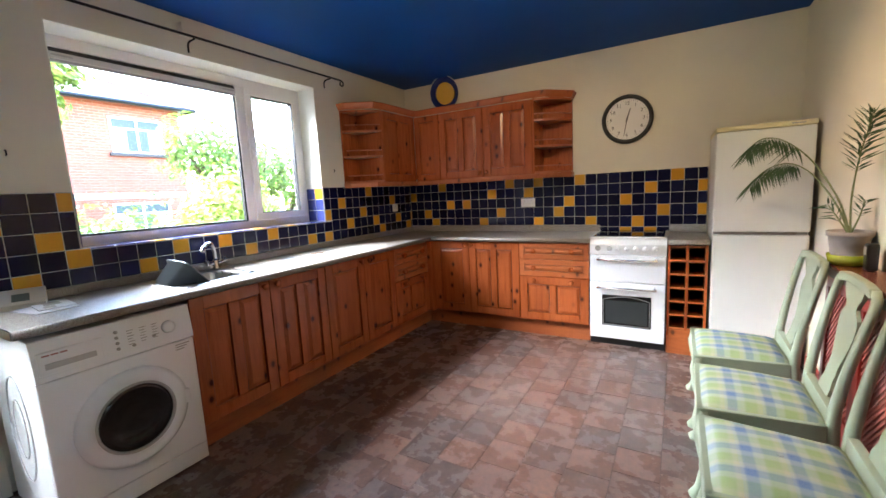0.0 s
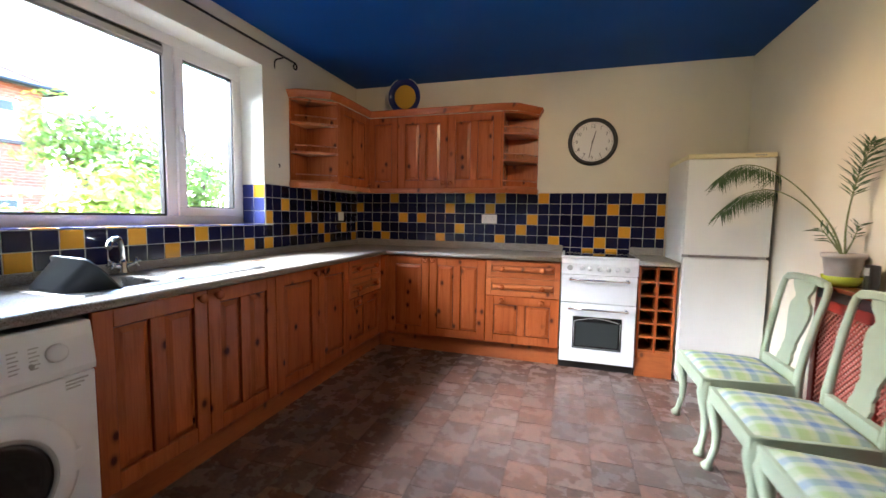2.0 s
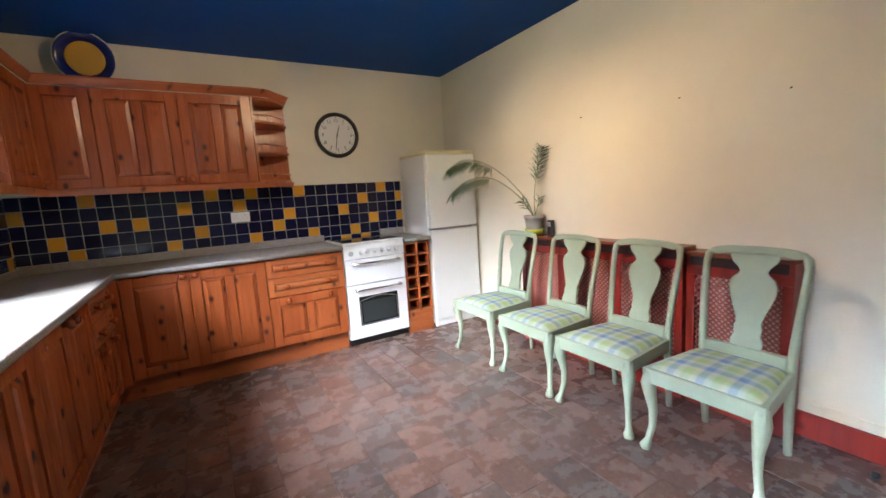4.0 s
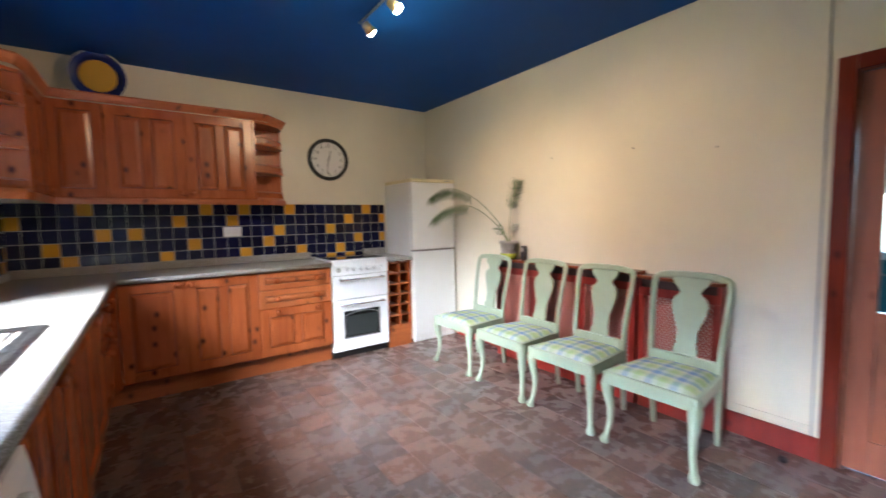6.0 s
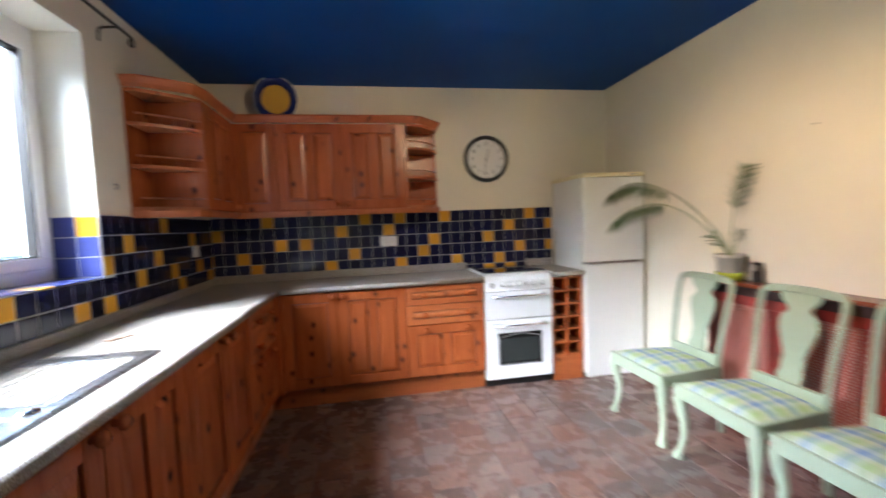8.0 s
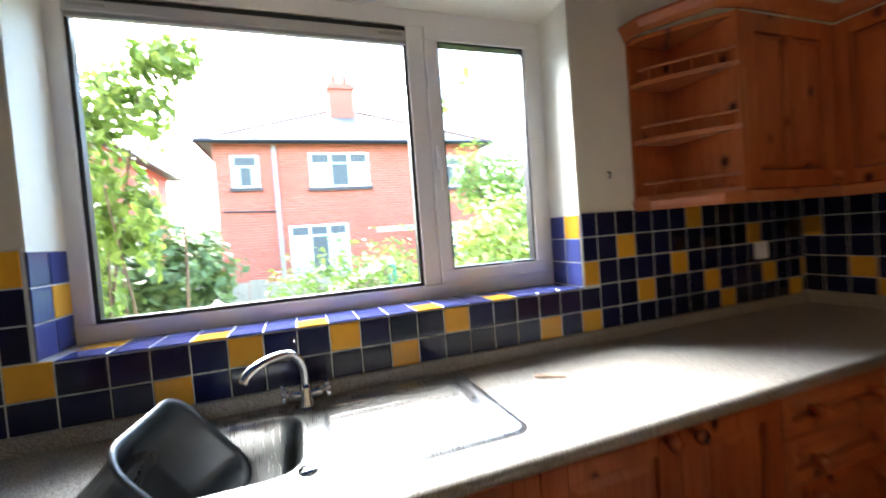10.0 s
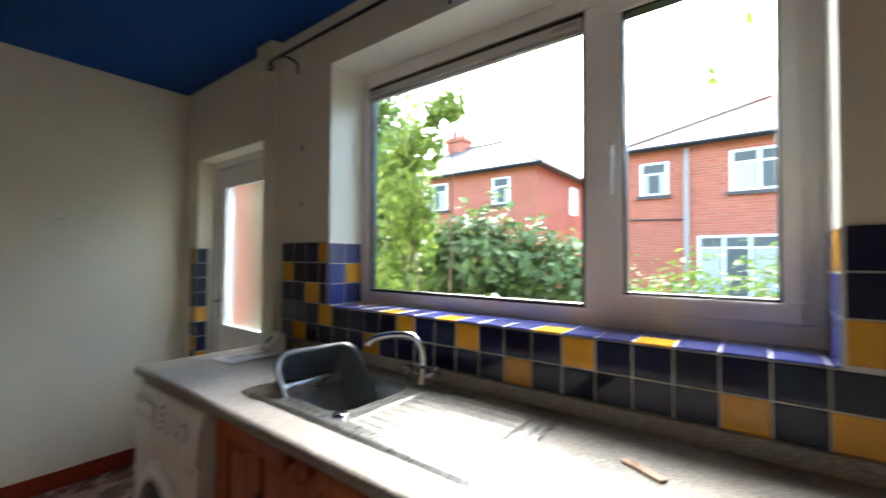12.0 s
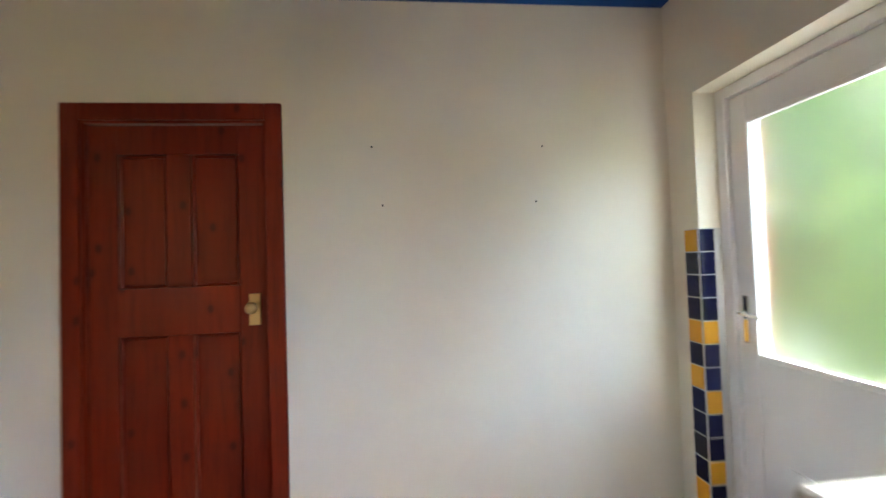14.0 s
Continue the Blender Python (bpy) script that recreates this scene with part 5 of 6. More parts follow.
    lo = [bm.verts.new((x, y, 0.40)) for x, y in ((-0.228, -0.208), (0.228, -0.208), (0.186, 0.187), (-0.186, 0.187))]
    bm.faces.new(lo[::-1])
    part("cushion", bm, check, c, "blue, lime and cream checked cushion", True)
    part("button", lathe(bmesh.new(), [(0.011, 0), (0.009, 0.004), (0, 0.005)], 10, Matrix.Translation((0, -0.01, 0.449))), check, c)
    return c


first = chair()
first.matrix_world = Matrix.Translation((3.092, -1.395, 0)) @ Matrix.Rotation(radians(-90), 4, "Z")
for y, rz, dx in ((-1.972, -91, 0.0), (-2.507, -90, 0.0), (-3.06, -88.5, 0.004)):
    copy_thing(first, Matrix.Translation((3.092 + dx, y - 0.008, 0)) @ Matrix.Rotation(radians(rz), 4, "Z"))

# ---- radiator cover ----
def lattice(y0, y1, z0, z1, x):
    bm = bmesh.new()
    step = 0.03
    w, h = y1 - y0, z1 - z0
    for s in (1, -1):
        k = -h
        while k < w:
            a0, b0 = max(0, k), min(w, k + h)
            if b0 - a0 > 0.01:
                za, zb = (a0 - k), (b0 - k)
                ya, yb = (y0 + a0, y0 + b0) if s > 0 else (y1 - a0, y1 - b0)
                p, q = Vector((x + (0.002 if s > 0 else -0.002), ya, z0 + za)), Vector((x + (0.002 if s > 0 else -0.002), yb, z0 + zb))
                d = (q - p).normalized()
                nrm = Vector((1, 0, 0)).cross(d) * 0.0042
                t = Vector((0.0018, 0, 0))
                loft(bm, [[c - nrm - t, c + nrm - t, c + nrm + t, c - nrm + t] for c in (p, q)])
            k += step
    return bm


def cover(y0, y1, top, depth, posts, label):
    """Painted box round a radiator, against the right wall."""
    u = thing("radiator_cover", Matrix.Translation((W, 0, 0)), label, "radiator cover")
    xf = -depth
    tp = part("top", boxed(xf - 0.025, -0.001, y0 - 0.01, y1 + 0.01, top - 0.022, top, bevel=0.006), shelf_wood, u, "dark polished wooden top")
    part("top_rail", boxed(xf, xf + 0.02, y0, y1, top - 0.13, top - 0.023, bevel=0.003), red_wood, u)
    # thin dark strip that paints the shade below the overhanging top
    part("dark_band", boxed(xf - 0.003, xf, y0 + 0.02, y1 - 0.02, top - 0.075, top - 0.026), mat("under_top_shade", (0.03, 0.012, 0.012), 0.4), u, "dark shadow band")
    part("bottom_rail", boxed(xf, xf + 0.02, y0, y1, 0.002, 0.22, bevel=0.003), red_wood, u)
    ys = [y0 + (y1 - y0) * k / posts for k in range(posts + 1)]
    for y in ys:
        part("post", boxed(xf - 0.002, xf + 0.022, max(y0, y - 0.045), min(y1, y + 0.045), 0.22, top - 0.13, bevel=0.003), red_wood, u)
    for a, b in zip(ys, ys[1:]):
        part("lattice", lattice(a + 0.045, b - 0.045, 0.22, top - 0.13, xf + 0.01), mat("lattice_red", (0.42, 0.13, 0.1), 0.5), u, "fine diagonal lattice")
    part("end_panel", boxed(xf + 0.02, -0.001, y0, y0 + 0.018, 0.002, top - 0.023), red_wood, u)
    part("end_panel", boxed(xf + 0.02, -0.001, y1 - 0.018, y1, 0.002, top - 0.023), red_wood, u)
    part("radiator_back", boxed(-0.05, -0.002, y0 + 0.05, y1 - 0.05, 0.2, top - 0.2, bevel=0.01), mat("radiator_cream", (0.6, 0.5, 0.45), 0.5), u, "pale radiator seen through the lattice")
    return u


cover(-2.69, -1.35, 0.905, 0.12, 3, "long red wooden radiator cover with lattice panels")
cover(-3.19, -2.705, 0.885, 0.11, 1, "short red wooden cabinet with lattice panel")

# ---- potted palm ----
pl = thing("potted_palm", Matrix.Translation((3.484, -1.475, 0.906)), "small palm in a grey pot on a lime saucer", "plant")
part("saucer", lathe(bmesh.new(), [(0.055, 0), (0.07, 0.01), (0.078, 0.05), (0.074, 0.05), (0.065, 0.012), (0, 0.008)], 28), mat("lime_glaze", (0.36, 0.42, 0.03), 0.25), pl, "lime green saucer", True)
part("pot", lathe(bmesh.new(), [(0.05, 0.012), (0.064, 0.05), (0.076, 0.135), (0.084, 0.137), (0.085, 0.16), (0.077, 0.16), (0.07, 0.14), (0, 0.138)], 28), paint("stone_pot", (0.42, 0.38, 0.34), 0.12, 0.7, 60, 0.3, 9), pl, "grey stone-coloured pot", True)
part("compost", lathe(bmesh.new(), [(0.07, 0.139), (0.06, 0.147), (0, 0.15)], 18), mat("compost", (0.03, 0.02, 0.013), 0.95), pl)
rng = random.Random(5)


def frond(pts, n_leaf, length, start, droop):
    pts = curve_pts(pts, 8)
    st = part("stem", tube(bmesh.new(), pts, [0.005 * (1 - 0.7 * i / len(pts)) for i in range(len(pts))], 6), stem_mat, pl, smooth=True)
    bm = bmesh.new()
    for k in range(n_leaf):
        t = start + (1 - start) * k / (n_leaf - 1)
        i = min(len(pts) - 2, int(t * (len(pts) - 1)))
        p = pts[i].lerp(pts[i + 1], t * (len(pts) - 1) - i)
        d = (pts[i + 1] - pts[i]).normalized()
        for s in (-1, 1):
            sidev = d.cross(Vector((0, 0, 1)))
            sidev = sidev.normalized() if sidev.length > 0.05 else Vector((1, 0, 0))
            if abs(d.z) > 0.8:
                sidev = Matrix.Rotation(k * 2.4, 3, d) @ sidev
            ln = length * (0.5 + 0.5 * math.sin(math.pi * (0.12 + 0.8 * k / n_leaf))) * rng.uniform(0.85, 1.15)
            dirv = (d * 0.62 + sidev * s * 0.75 + Vector((0, 0, -droop * rng.uniform(0.7, 1.4)))).normalized()
            wv = dirv.cross(Vector((0, 0, 1))).normalized() * 0.0045 + Vector((0, 0, 0.003))
            a, b, c_, e = p, p + dirv * ln * 0.4 + wv, p + dirv * ln + Vector((0, 0, -droop * 0.02)), p + dirv * ln * 0.4 - wv
            bm.faces.new([bm.verts.new(q) for q in (a, b, c_, e)])
    lf_ = part("foliage", bm, palm_leaf, st)
    s = lf_.modifiers.new("thickness", "SOLIDIFY")
    s.thickness = 0.0008


frond([(0, 0, 0.14), (-0.03, 0.07, 0.30), (-0.10, 0.25, 0.50), (-0.19, 0.44, 0.63), (-0.27, 0.60, 0.66), (-0.33, 0.74, 0.60)], 34, 0.16, 0.5, 0.85)
frond([(0, 0.01, 0.14), (-0.03, 0.08, 0.27), (-0.09, 0.27, 0.43), (-0.16, 0.45, 0.50), (-0.24, 0.62, 0.47), (-0.30, 0.76, 0.38)], 32, 0.15, 0.54, 0.9)
frond([(0, -0.01, 0.14), (-0.01, -0.02, 0.32), (0.0, -0.05, 0.52), (0.02, -0.09, 0.68)], 34, 0.10, 0.52, 0.1)
frond([(0.0, 0.0, 0.14), (0.02, -0.02, 0.22), (0.03, -0.04, 0.30)], 7, 0.06, 0.55, 0.1)
frond([(0.0, 0.0, 0.14), (-0.04, 0.03, 0.22), (-0.07, 0.06, 0.28)], 8, 0.08, 0.4, 0.2)
tk = thing("phone_handset", Matrix.Translation((3.52, -1.62, 0.906)), "black cordless handset leaning by the wall", "phone")
part("body", boxed(-0.02, 0.02, -0.025, 0.025, 0, 0.12, bevel=0.01), black_plastic, tk)
part("screen", boxed(-0.0225, -0.0195, -0.016, 0.016, 0.07, 0.105, bevel=0.001), grey_plastic, tk)

# ---- small marks and fixings ----
def nail(p, axis, r=0.005):
    rot = {"x": Matrix.Rotation(radians(90), 4, "Y"), "-x": Matrix.Rotation(radians(-90), 4, "Y"), "y": Matrix.Rotation(radians(-90), 4, "X")}[axis]
    ob = part("wall_screw", lathe(bmesh.new(), [(r * 0.5, 0), (r * 0.5, 0.006), (r, 0.008), (r * 0.7, 0.011), (0, 0.012)], 8, Matrix.Translation(p) @ rot), black_metal, None)
    tagged(ob, "small dark screw remaining in the plaster wall", "screw", "old wall fixings")


for x, z in ((1.442, 1.85), (0.64, 1.848), (1.40, 1.58), (0.68, 1.585), (3.345, 1.868), (3.047, 1.868), (3.355, 1.607), (3.057, 1.603)):
    nail((x, N, z), "y")
for y, z in ((-2.592, 1.735), (-3.105, 1.666), (-1.899, 1.758)):
    nail((W, y, z), "-x")
for y, z in ((-3.387, 1.92), (-3.386, 1.631), (-1.241, 1.59)):
    ob = part("wall_hook", tube(bmesh.new(), curve_pts([(0.0, y, z + 0.012), (0.011, y, z + 0.011), (0.013, y, z - 0.006), (0.004, y, z - 0.012)]), 0.0035, 7), black_metal, None)
    tagged(ob, "small dark hook on the window wall", "hook", "old wall hooks")
mat_ = part("door_mat", boxed(0.2, 0.95, -4.36, -3.76, 0.0015, 0.009, bevel=0.003), paint("dark_green_mat", (0.013, 0.015, 0.014), 0.25, 0.95, 300, 0.8, 6), None)
tagged(mat_, "dark grey-green door mat by the back door", "door mat")
stop = part("door_stop", lathe(bmesh.new(), [(0.016, 0.001), (0.017, 0.02), (0.012, 0.028), (0, 0.029)], 14, Matrix.Translation((3.43, -3.5, 0))), black_plastic, None, smooth=True)
tagged(stop, "small black rubber door stop on the floor", "door stop")

# ---- garden ----
GZ0 = -0.85
bm = bmesh.new()
gx = [-300 + 10 * k for k in range(29)] + [-20 + 1.0 * k for k in range(21)] + [20, 60, 300]
gy = [-300, -100, -40] + [-20 + 1.0 * k for k in range(41)] + [40, 100, 300]
gv = [[bm.verts.new((x, y, GZ0 + (0.12 * noise.noise((x * 0.4, y * 0.4, 0)) if -19 < x < -1 and -19 < y < 19 else 0))) for y in gy] for x in gx]
for i in range(len(gx) - 1):
    for j in range(len(gy) - 1):
        bm.faces.new((gv[i][j], gv[i + 1][j], gv[i + 1][j + 1], gv[i][j + 1]))
setting("ground", bm, soil, "rough garden ground with low growth", "ground")


def leaves(bm, centre, radii, count, size, rng, shell=0.55, hang=0.3):
    c = Vector(centre)
    for _ in range(count):
        d = Vector((rng.gauss(0, 1), rng.gauss(0, 1), rng.gauss(0, 1))).normalized()
        lump = 0.78 + 0.42 * noise.noise(d * 2.3 + c)
        r = lump * (shell + (1 - shell) * rng.random())
        p = c + Vector((d.x * radii[0], d.y * radii[1], d.z * radii[2])) * r
        s = size * rng.uniform(0.6, 1.3)
        n = (d + Vector((rng.uniform(-0.7, 0.7), rng.uniform(-0.7, 0.7), rng.uniform(-0.2, 0.9)))).normalized()
        a = n.orthogonal().normalized()
        a = (Matrix.Rotation(rng.uniform(0, 6.28), 3, n) @ a)
        a = (a + Vector((0, 0, -hang))).normalized()
        b = n.cross(a).normalized()
        m_ = p + n * s * 0.12
        bm.faces.new([bm.verts.new(q) for q in (p - a * s * 0.5, m_ + b * s * 0.33, p + a * s * 0.6, m_ - b * s * 0.33)])


def shrub(name, spots, material, count, size, seed, label, trunk=0.04, stems=5):
    rng = random.Random(seed)
    base = Vector((spots[0][0][0], spots[0][0][1], GZ0))
    u = thing(name, Matrix.Translation(base), label, "tree" if "tree" in name else "bush")
    for k in range(stems):
        c, r = spots[k % len(spots)]
        tip = Vector(c) - base + Vector((rng.uniform(-.6, .6) * r[0], rng.uniform(-.6, .6) * r[1], rng.uniform(-0.1, .6) * r[2]))
        mid = tip * 0.5 + Vector((rng.uniform(-.15, .15), rng.uniform(-.15, .15), 0.1))
        pts = curve_pts([(rng.uniform(-.1, .1), rng.uniform(-.1, .1), -0.05), mid, tip], 6)
        part("limb", tube(bmesh.new(), pts, [trunk * (1 - 0.8 * i / len(pts)) for i in range(len(pts))], 6), bark, u, smooth=True)
    bm = bmesh.new()
    tot = sum(r[0] * r[1] + r[2] * r[0] for _, r in spots)
    for c, r in spots:
        leaves(bm, Vector(c) - base, r, int(count * (r[0] * r[1] + r[2] * r[0]) / tot), size, rng)
    part("crown", bm, material, u)
    return u


shrub("laurel_bush", [((-4.2, -4.9, 1.1), (1.0, 1.15, 1.45)), ((-4.5, -4.0, 0.95), (0.9, 0.95, 1.2)), ((-4.3, -5.7, 1.0), (0.9, 0.9, 1.4)), ((-4.1, -3.5, 0.1), (0.8, 0.7, 0.85))], leaf_dark, 7500, 0.15, 1, "large dark green laurel bush in the garden")
shrub("climbing_ivy", [((-0.62, -3.28, 1.75), (0.16, 0.2, 0.6)), ((-0.6, -3.08, 2.02), (0.14, 0.22, 0.24)), ((-0.62, -3.32, 1.1), (0.18, 0.22, 0.6)), ((-0.62, -2.93, 2.22), (0.12, 0.2, 0.13)), ((-0.62, -3.1, 1.55), (0.1, 0.13, 0.32)), ((-0.65, -3.25, 0.4), (0.22, 0.25, 0.7))], leaf_mid, 3600, 0.052, 2, "tall pale green climber close to the window", 0.012, 6)
shrub("yellow_green_bush", [((-4.3, -0.3, 0.5), (1.0, 1.0, 1.0)), ((-4.6, 0.7, 1.1), (1.1, 1.1, 1.3)), ((-4.3, 1.4, 0.4), (0.9, 0.9, 1.1)), ((-3.9, -0.9, 0.0), (0.7, 0.7, 0.8))], leaf_light, 5200, 0.13, 3, "bright yellow-green bush near the shed")
shrub("garden_tree", [((-6.6, 2.6, 2.2), (1.3, 1.4, 1.2)), ((-7.0, 1.6, 2.6), (1.1, 1.1, 1.0)), ((-6.2, 3.6, 1.9), (1.0, 1.2, 1.1))], leaf_mid, 4200, 0.13, 4, "leafy green garden tree", 0.09, 8)
shrub("fern_bush", [((-2.9, -2.6, 0.05), (0.6, 0.7, 0.75)), ((-3.2, -1.8, -0.1), (0.6, 0.8, 0.7))], leaf_mid, 2200, 0.09, 6, "low feathery green bush below the window", 0.02)
shrub("pale_shrub", [((-3.5, -1.45, 0.75), (0.5, 0.55, 1.0)), ((-3.4, -2.1, 0.7), (0.5, 0.55, 1.0)), ((-3.6, -2.6, 0.55), (0.45, 0.5, 1.0)), ((-3.3, -1.8, 0.2), (0.6, 1.0, 0.8))], leaf_mid, 3600, 0.075, 16, "pale green shrub beyond the window sill", 0.02, 9)
shrub("low_shrub", [((-2.7, -0.9, 0.2), (0.5, 0.6, 0.85)), ((-2.6, -0.3, 0.35), (0.5, 0.5, 0.8))], leaf_light, 1800, 0.085, 7, "light green shrub close to the window", 0.02)
shrub("far_tree", [((-24, -6.4, 1.2), (1.6, 1.6, 2.4))], leaf_dark, 1500, 0.3, 8, "dark green tree between the houses", 0.15)
shrub("hedge_bush", [((-7.2, -8.6, 0.3), (1.1, 1.8, 1.3)), ((-6.6, -10.8, 0.6), (1.2, 1.8, 1.6))], leaf_mid, 2600, 0.15, 9, "green bushes before the brick house", 0.05)
shrub("tall_hedge", [((-3.7, -6.9, 1.1), (0.6, 1.0, 2.1)), ((-3.7, -5.8, 0.9), (0.5, 0.8, 1.7)), ((-3.8, -6.4, 2.4), (0.5, 1.0, 0.9)), ((-3.5, -8.4, 1.2), (0.6, 1.1, 2.2)), ((-3.4, -10.2, 1.2), (0.6, 1.2, 2.2)), ((-2.7, -6.4, 1.7), (0.55, 0.8, 2.2)), ((-2.6, -7.6, 1.7), (0.6, 0.9, 2.4)), ((-2.0, -8.8, 1.7), (0.8, 0.7, 2.4)), ((-3.3, -7.1, 3.0), (0.8, 1.4, 1.3)), ((-2.4, -8.2, 3.2), (0.7, 1.2, 1.2)), ((-3.1, -6.2, 3.0), (0.7, 1.1, 1.3)), ((-3.2, -7.0, 4.3), (0.9, 1.6, 1.2)), ((-2.2, -8.6, 4.4), (0.8, 1.2, 1.1))], leaf_mid, 24000, 0.15, 10, "tall green hedge outside the back door", 0.04)
# twig that hangs before the right-hand light
tw = thing("hanging_branch", Matrix.Translation((-0.45, -0.72, GZ0)), "thin leafy branch hanging in front of the window", "branch")
pts = curve_pts([(0, 0, -0.05), (0.02, 0.03, 1.8), (-0.05, -0.1, 3.2), (-0.2, -0.5, 3.62), (-0.25, -0.8, 3.28), (-0.25, -0.96, 2.93)], 6)
part("limb", tube(bmesh.new(), pts, [0.02 * (1 - 0.9 * i / len(pts)) for i in range(len(pts))], 6), bark, tw, smooth=True)
bm = bmesh.new()
rg = random.Random(12)
for k in range(16):
    leaves(bm, pts[-1].lerp(pts[-12], k / 15), (0.045, 0.05, 0.05), 1, 0.075, rg)
part("crown", bm, leaf_mid, tw)


far_glass = mat("far_glass", (0.10, 0.105, 0.10), 0.4, 0.0, Specular_IOR_Level=0.15)
far_net = mat("far_net_curtain", (0.42, 0.41, 0.38), 0.6)
dark_sill = mat("dark_sill", (0.07, 0.05, 0.045), 0.7)


def house_window(parent, x, y0, y1, z0, z1, lights):
    w = part("window", boxed(x - 0.04, x + 0.03, y0, y1, z0, z0 + 0.06), upvc, parent)
    part("window_frame", boxed(x - 0.04, x + 0.03, y0, y1, z1 - 0.06, z1), upvc, w)
    n = lights
    for k in range(n + 1):
        y = y0 + (y1 - y0 - 0.06) * k / n
        part("window_frame", boxed(x - 0.04, x + 0.028, y, y + 0.06, z0 + 0.06, z1 - 0.06), upvc, w)
    part("transom", boxed(x - 0.04, x + 0.026, y0, y1, z1 - 0.34, z1 - 0.29), upvc, w)
    part("pane", boxed(x + 0.002, x + 0.014, y0 + 0.05, y1 - 0.05, z0 + 0.05, z1 - 0.05), far_glass, w)
    for a, b in ((y0 + 0.06, y0 + (y1 - y0) * 0.3), (y1 - (y1 - y0) * 0.3, y1 - 0.06)):
        part("net_curtain", boxed(x + 0.0142, x + 0.016, a, b, z0 + 0.06, z1 - 0.35), far_net, w, "pale net curtain behind the glass")
    part("sill", boxed(x - 0.02, x + 0.1, y0 - 0.08, y1 + 0.08, z0 - 0.09, z0 - 0.001), dark_sill, w)


def hip_house(x1, y0, y1, depth, eave, rise, name, label, windows):
    u = thing(name, Matrix(), label, "house")
    x0 = x1 - depth
    part("wall", boxed(x0, x1, y0, y1, GZ0, eave), brick_red, u)
    ov = 0.35
    a = [Vector(p) for p in ((x1 + ov, y0 - ov, eave), (x1 + ov, y1 + ov, eave), (x0 - ov, y1 + ov, eave), (x0 - ov, y0 - ov, eave))]
    xm, hp = (x0 + x1) / 2, depth / 2
    r0, r1 = Vector((xm, y0 + hp * 0.95, eave + rise)), Vector((xm, y1 - hp * 0.95, eave + rise))
    if r1.y < r0.y:
        r0.y = r1.y = (y0 + y1) / 2
        r1.y += 0.2
    bm = bmesh.new()
    v = [bm.verts.new(p) for p in a + [r0, r1]]
    for f in ((0, 1, 5, 4), (1, 2, 5), (2, 3, 4, 5), (3, 0, 4), (3, 2, 1, 0)):
        bm.faces.new([v[i] for i in f])
    rf = part("roof", bm, slate, u)
    bm = bmesh.new()
    for p, q in ((a[0], a[1]), (a[1], a[2]), (a[2], a[3]), (a[3], a[0])):
        tube(bm, [p, q], 0.055, 6)
    part("gutter", bm, black_plastic, u, "black gutter")
    bm = bmesh.new()
    for p, q in ((a[0], r0), (a[1], r1), (a[2], r1), (a[3], r0), (r0, r1)):
        tube(bm, [p, q], 0.07, 6)
    part("ridge_tiles", bm, mat("ridge_clay", (0.2, 0.11, 0.08), 0.8), rf)
    for wdw in windows:
        house_window(u, x1, *wdw)
    return u, rf


def chimney(rf, x, y, z0, z1):
    c = part("chimney", boxed(x - 0.35, x + 0.35, y - 0.45, y + 0.45, z0, z1), brick_red, rf)
    part("chimney_cap", boxed(x - 0.42, x + 0.42, y - 0.52, y + 0.52, z1 - 0.22, z1 - 0.1), brick_red, rf)
    for k in (-0.2, 0.2):
        part("chimney_pot", lathe(bmesh.new(), [(0.13, 0), (0.11, 0.35), (0.13, 0.38), (0.1, 0.38)], 12, Matrix.Translation((x, y + k, z1))), brick_red, rf)


hA, rA = hip_house(-11.0, -4.46, 3.4, 7.0, 4.3, 2.0, "brick_house", "red brick semi-detached house with grey slate roof",
                   [(-4.03, -3.35, 3.08, 3.98, 1), (-2.0, -0.3, 3.03, 4.05, 3), (1.5, 2.85, 2.92, 3.92, 2), (-2.69, -1.06, 0.3, 1.97, 3), (1.3, 2.8, 0.5, 1.5, 2)])
chimney(rA, -14.0, -0.6, 5.2, 7.1)
part("drainpipe", tube(bmesh.new(), [(-10.93, -2.93, GZ0), (-10.93, -2.93, 4.25)], 0.05, 8), grey_plastic, hA, "grey drainpipe")
part("cable", tube(bmesh.new(), [(-10.96, -4.3, 2.45), (-10.96, -2.95, 2.4)], 0.02, 6), black_plastic, hA)
part("stone_band", boxed(-11.02, -10.97, -0.2, 3.3, 1.62, 1.78), pale_stone, hA, "pale stone lintel band")
hB, rB = hip_house(-10.6, -14.4, -6.95, 6.1, 4.3, 1.9, "brick_house", "red brick house with hipped slate roof",
                   [(-8.5, -7.85, 3.15, 4.05, 1), (-11.6, -10.4, 3.1, 4.1, 2), (-11.6, -10.4, 0.5, 2.0, 2)])
chimney(rB, -13.6, -12.0, 5.0, 6.7)
bm = boxed(-14.2, -13.5, -6.95, -6.9, 3.0, 4.0)
part("side_window", bm, upvc, hB, "white side window")
# near brick wall by the back door
setting("wall_outhouse", boxed(-0.47, -0.34, -9.0, -4.8, GZ0, 2.9), brick_red, "red brick outhouse wall outside the back door", "wall")

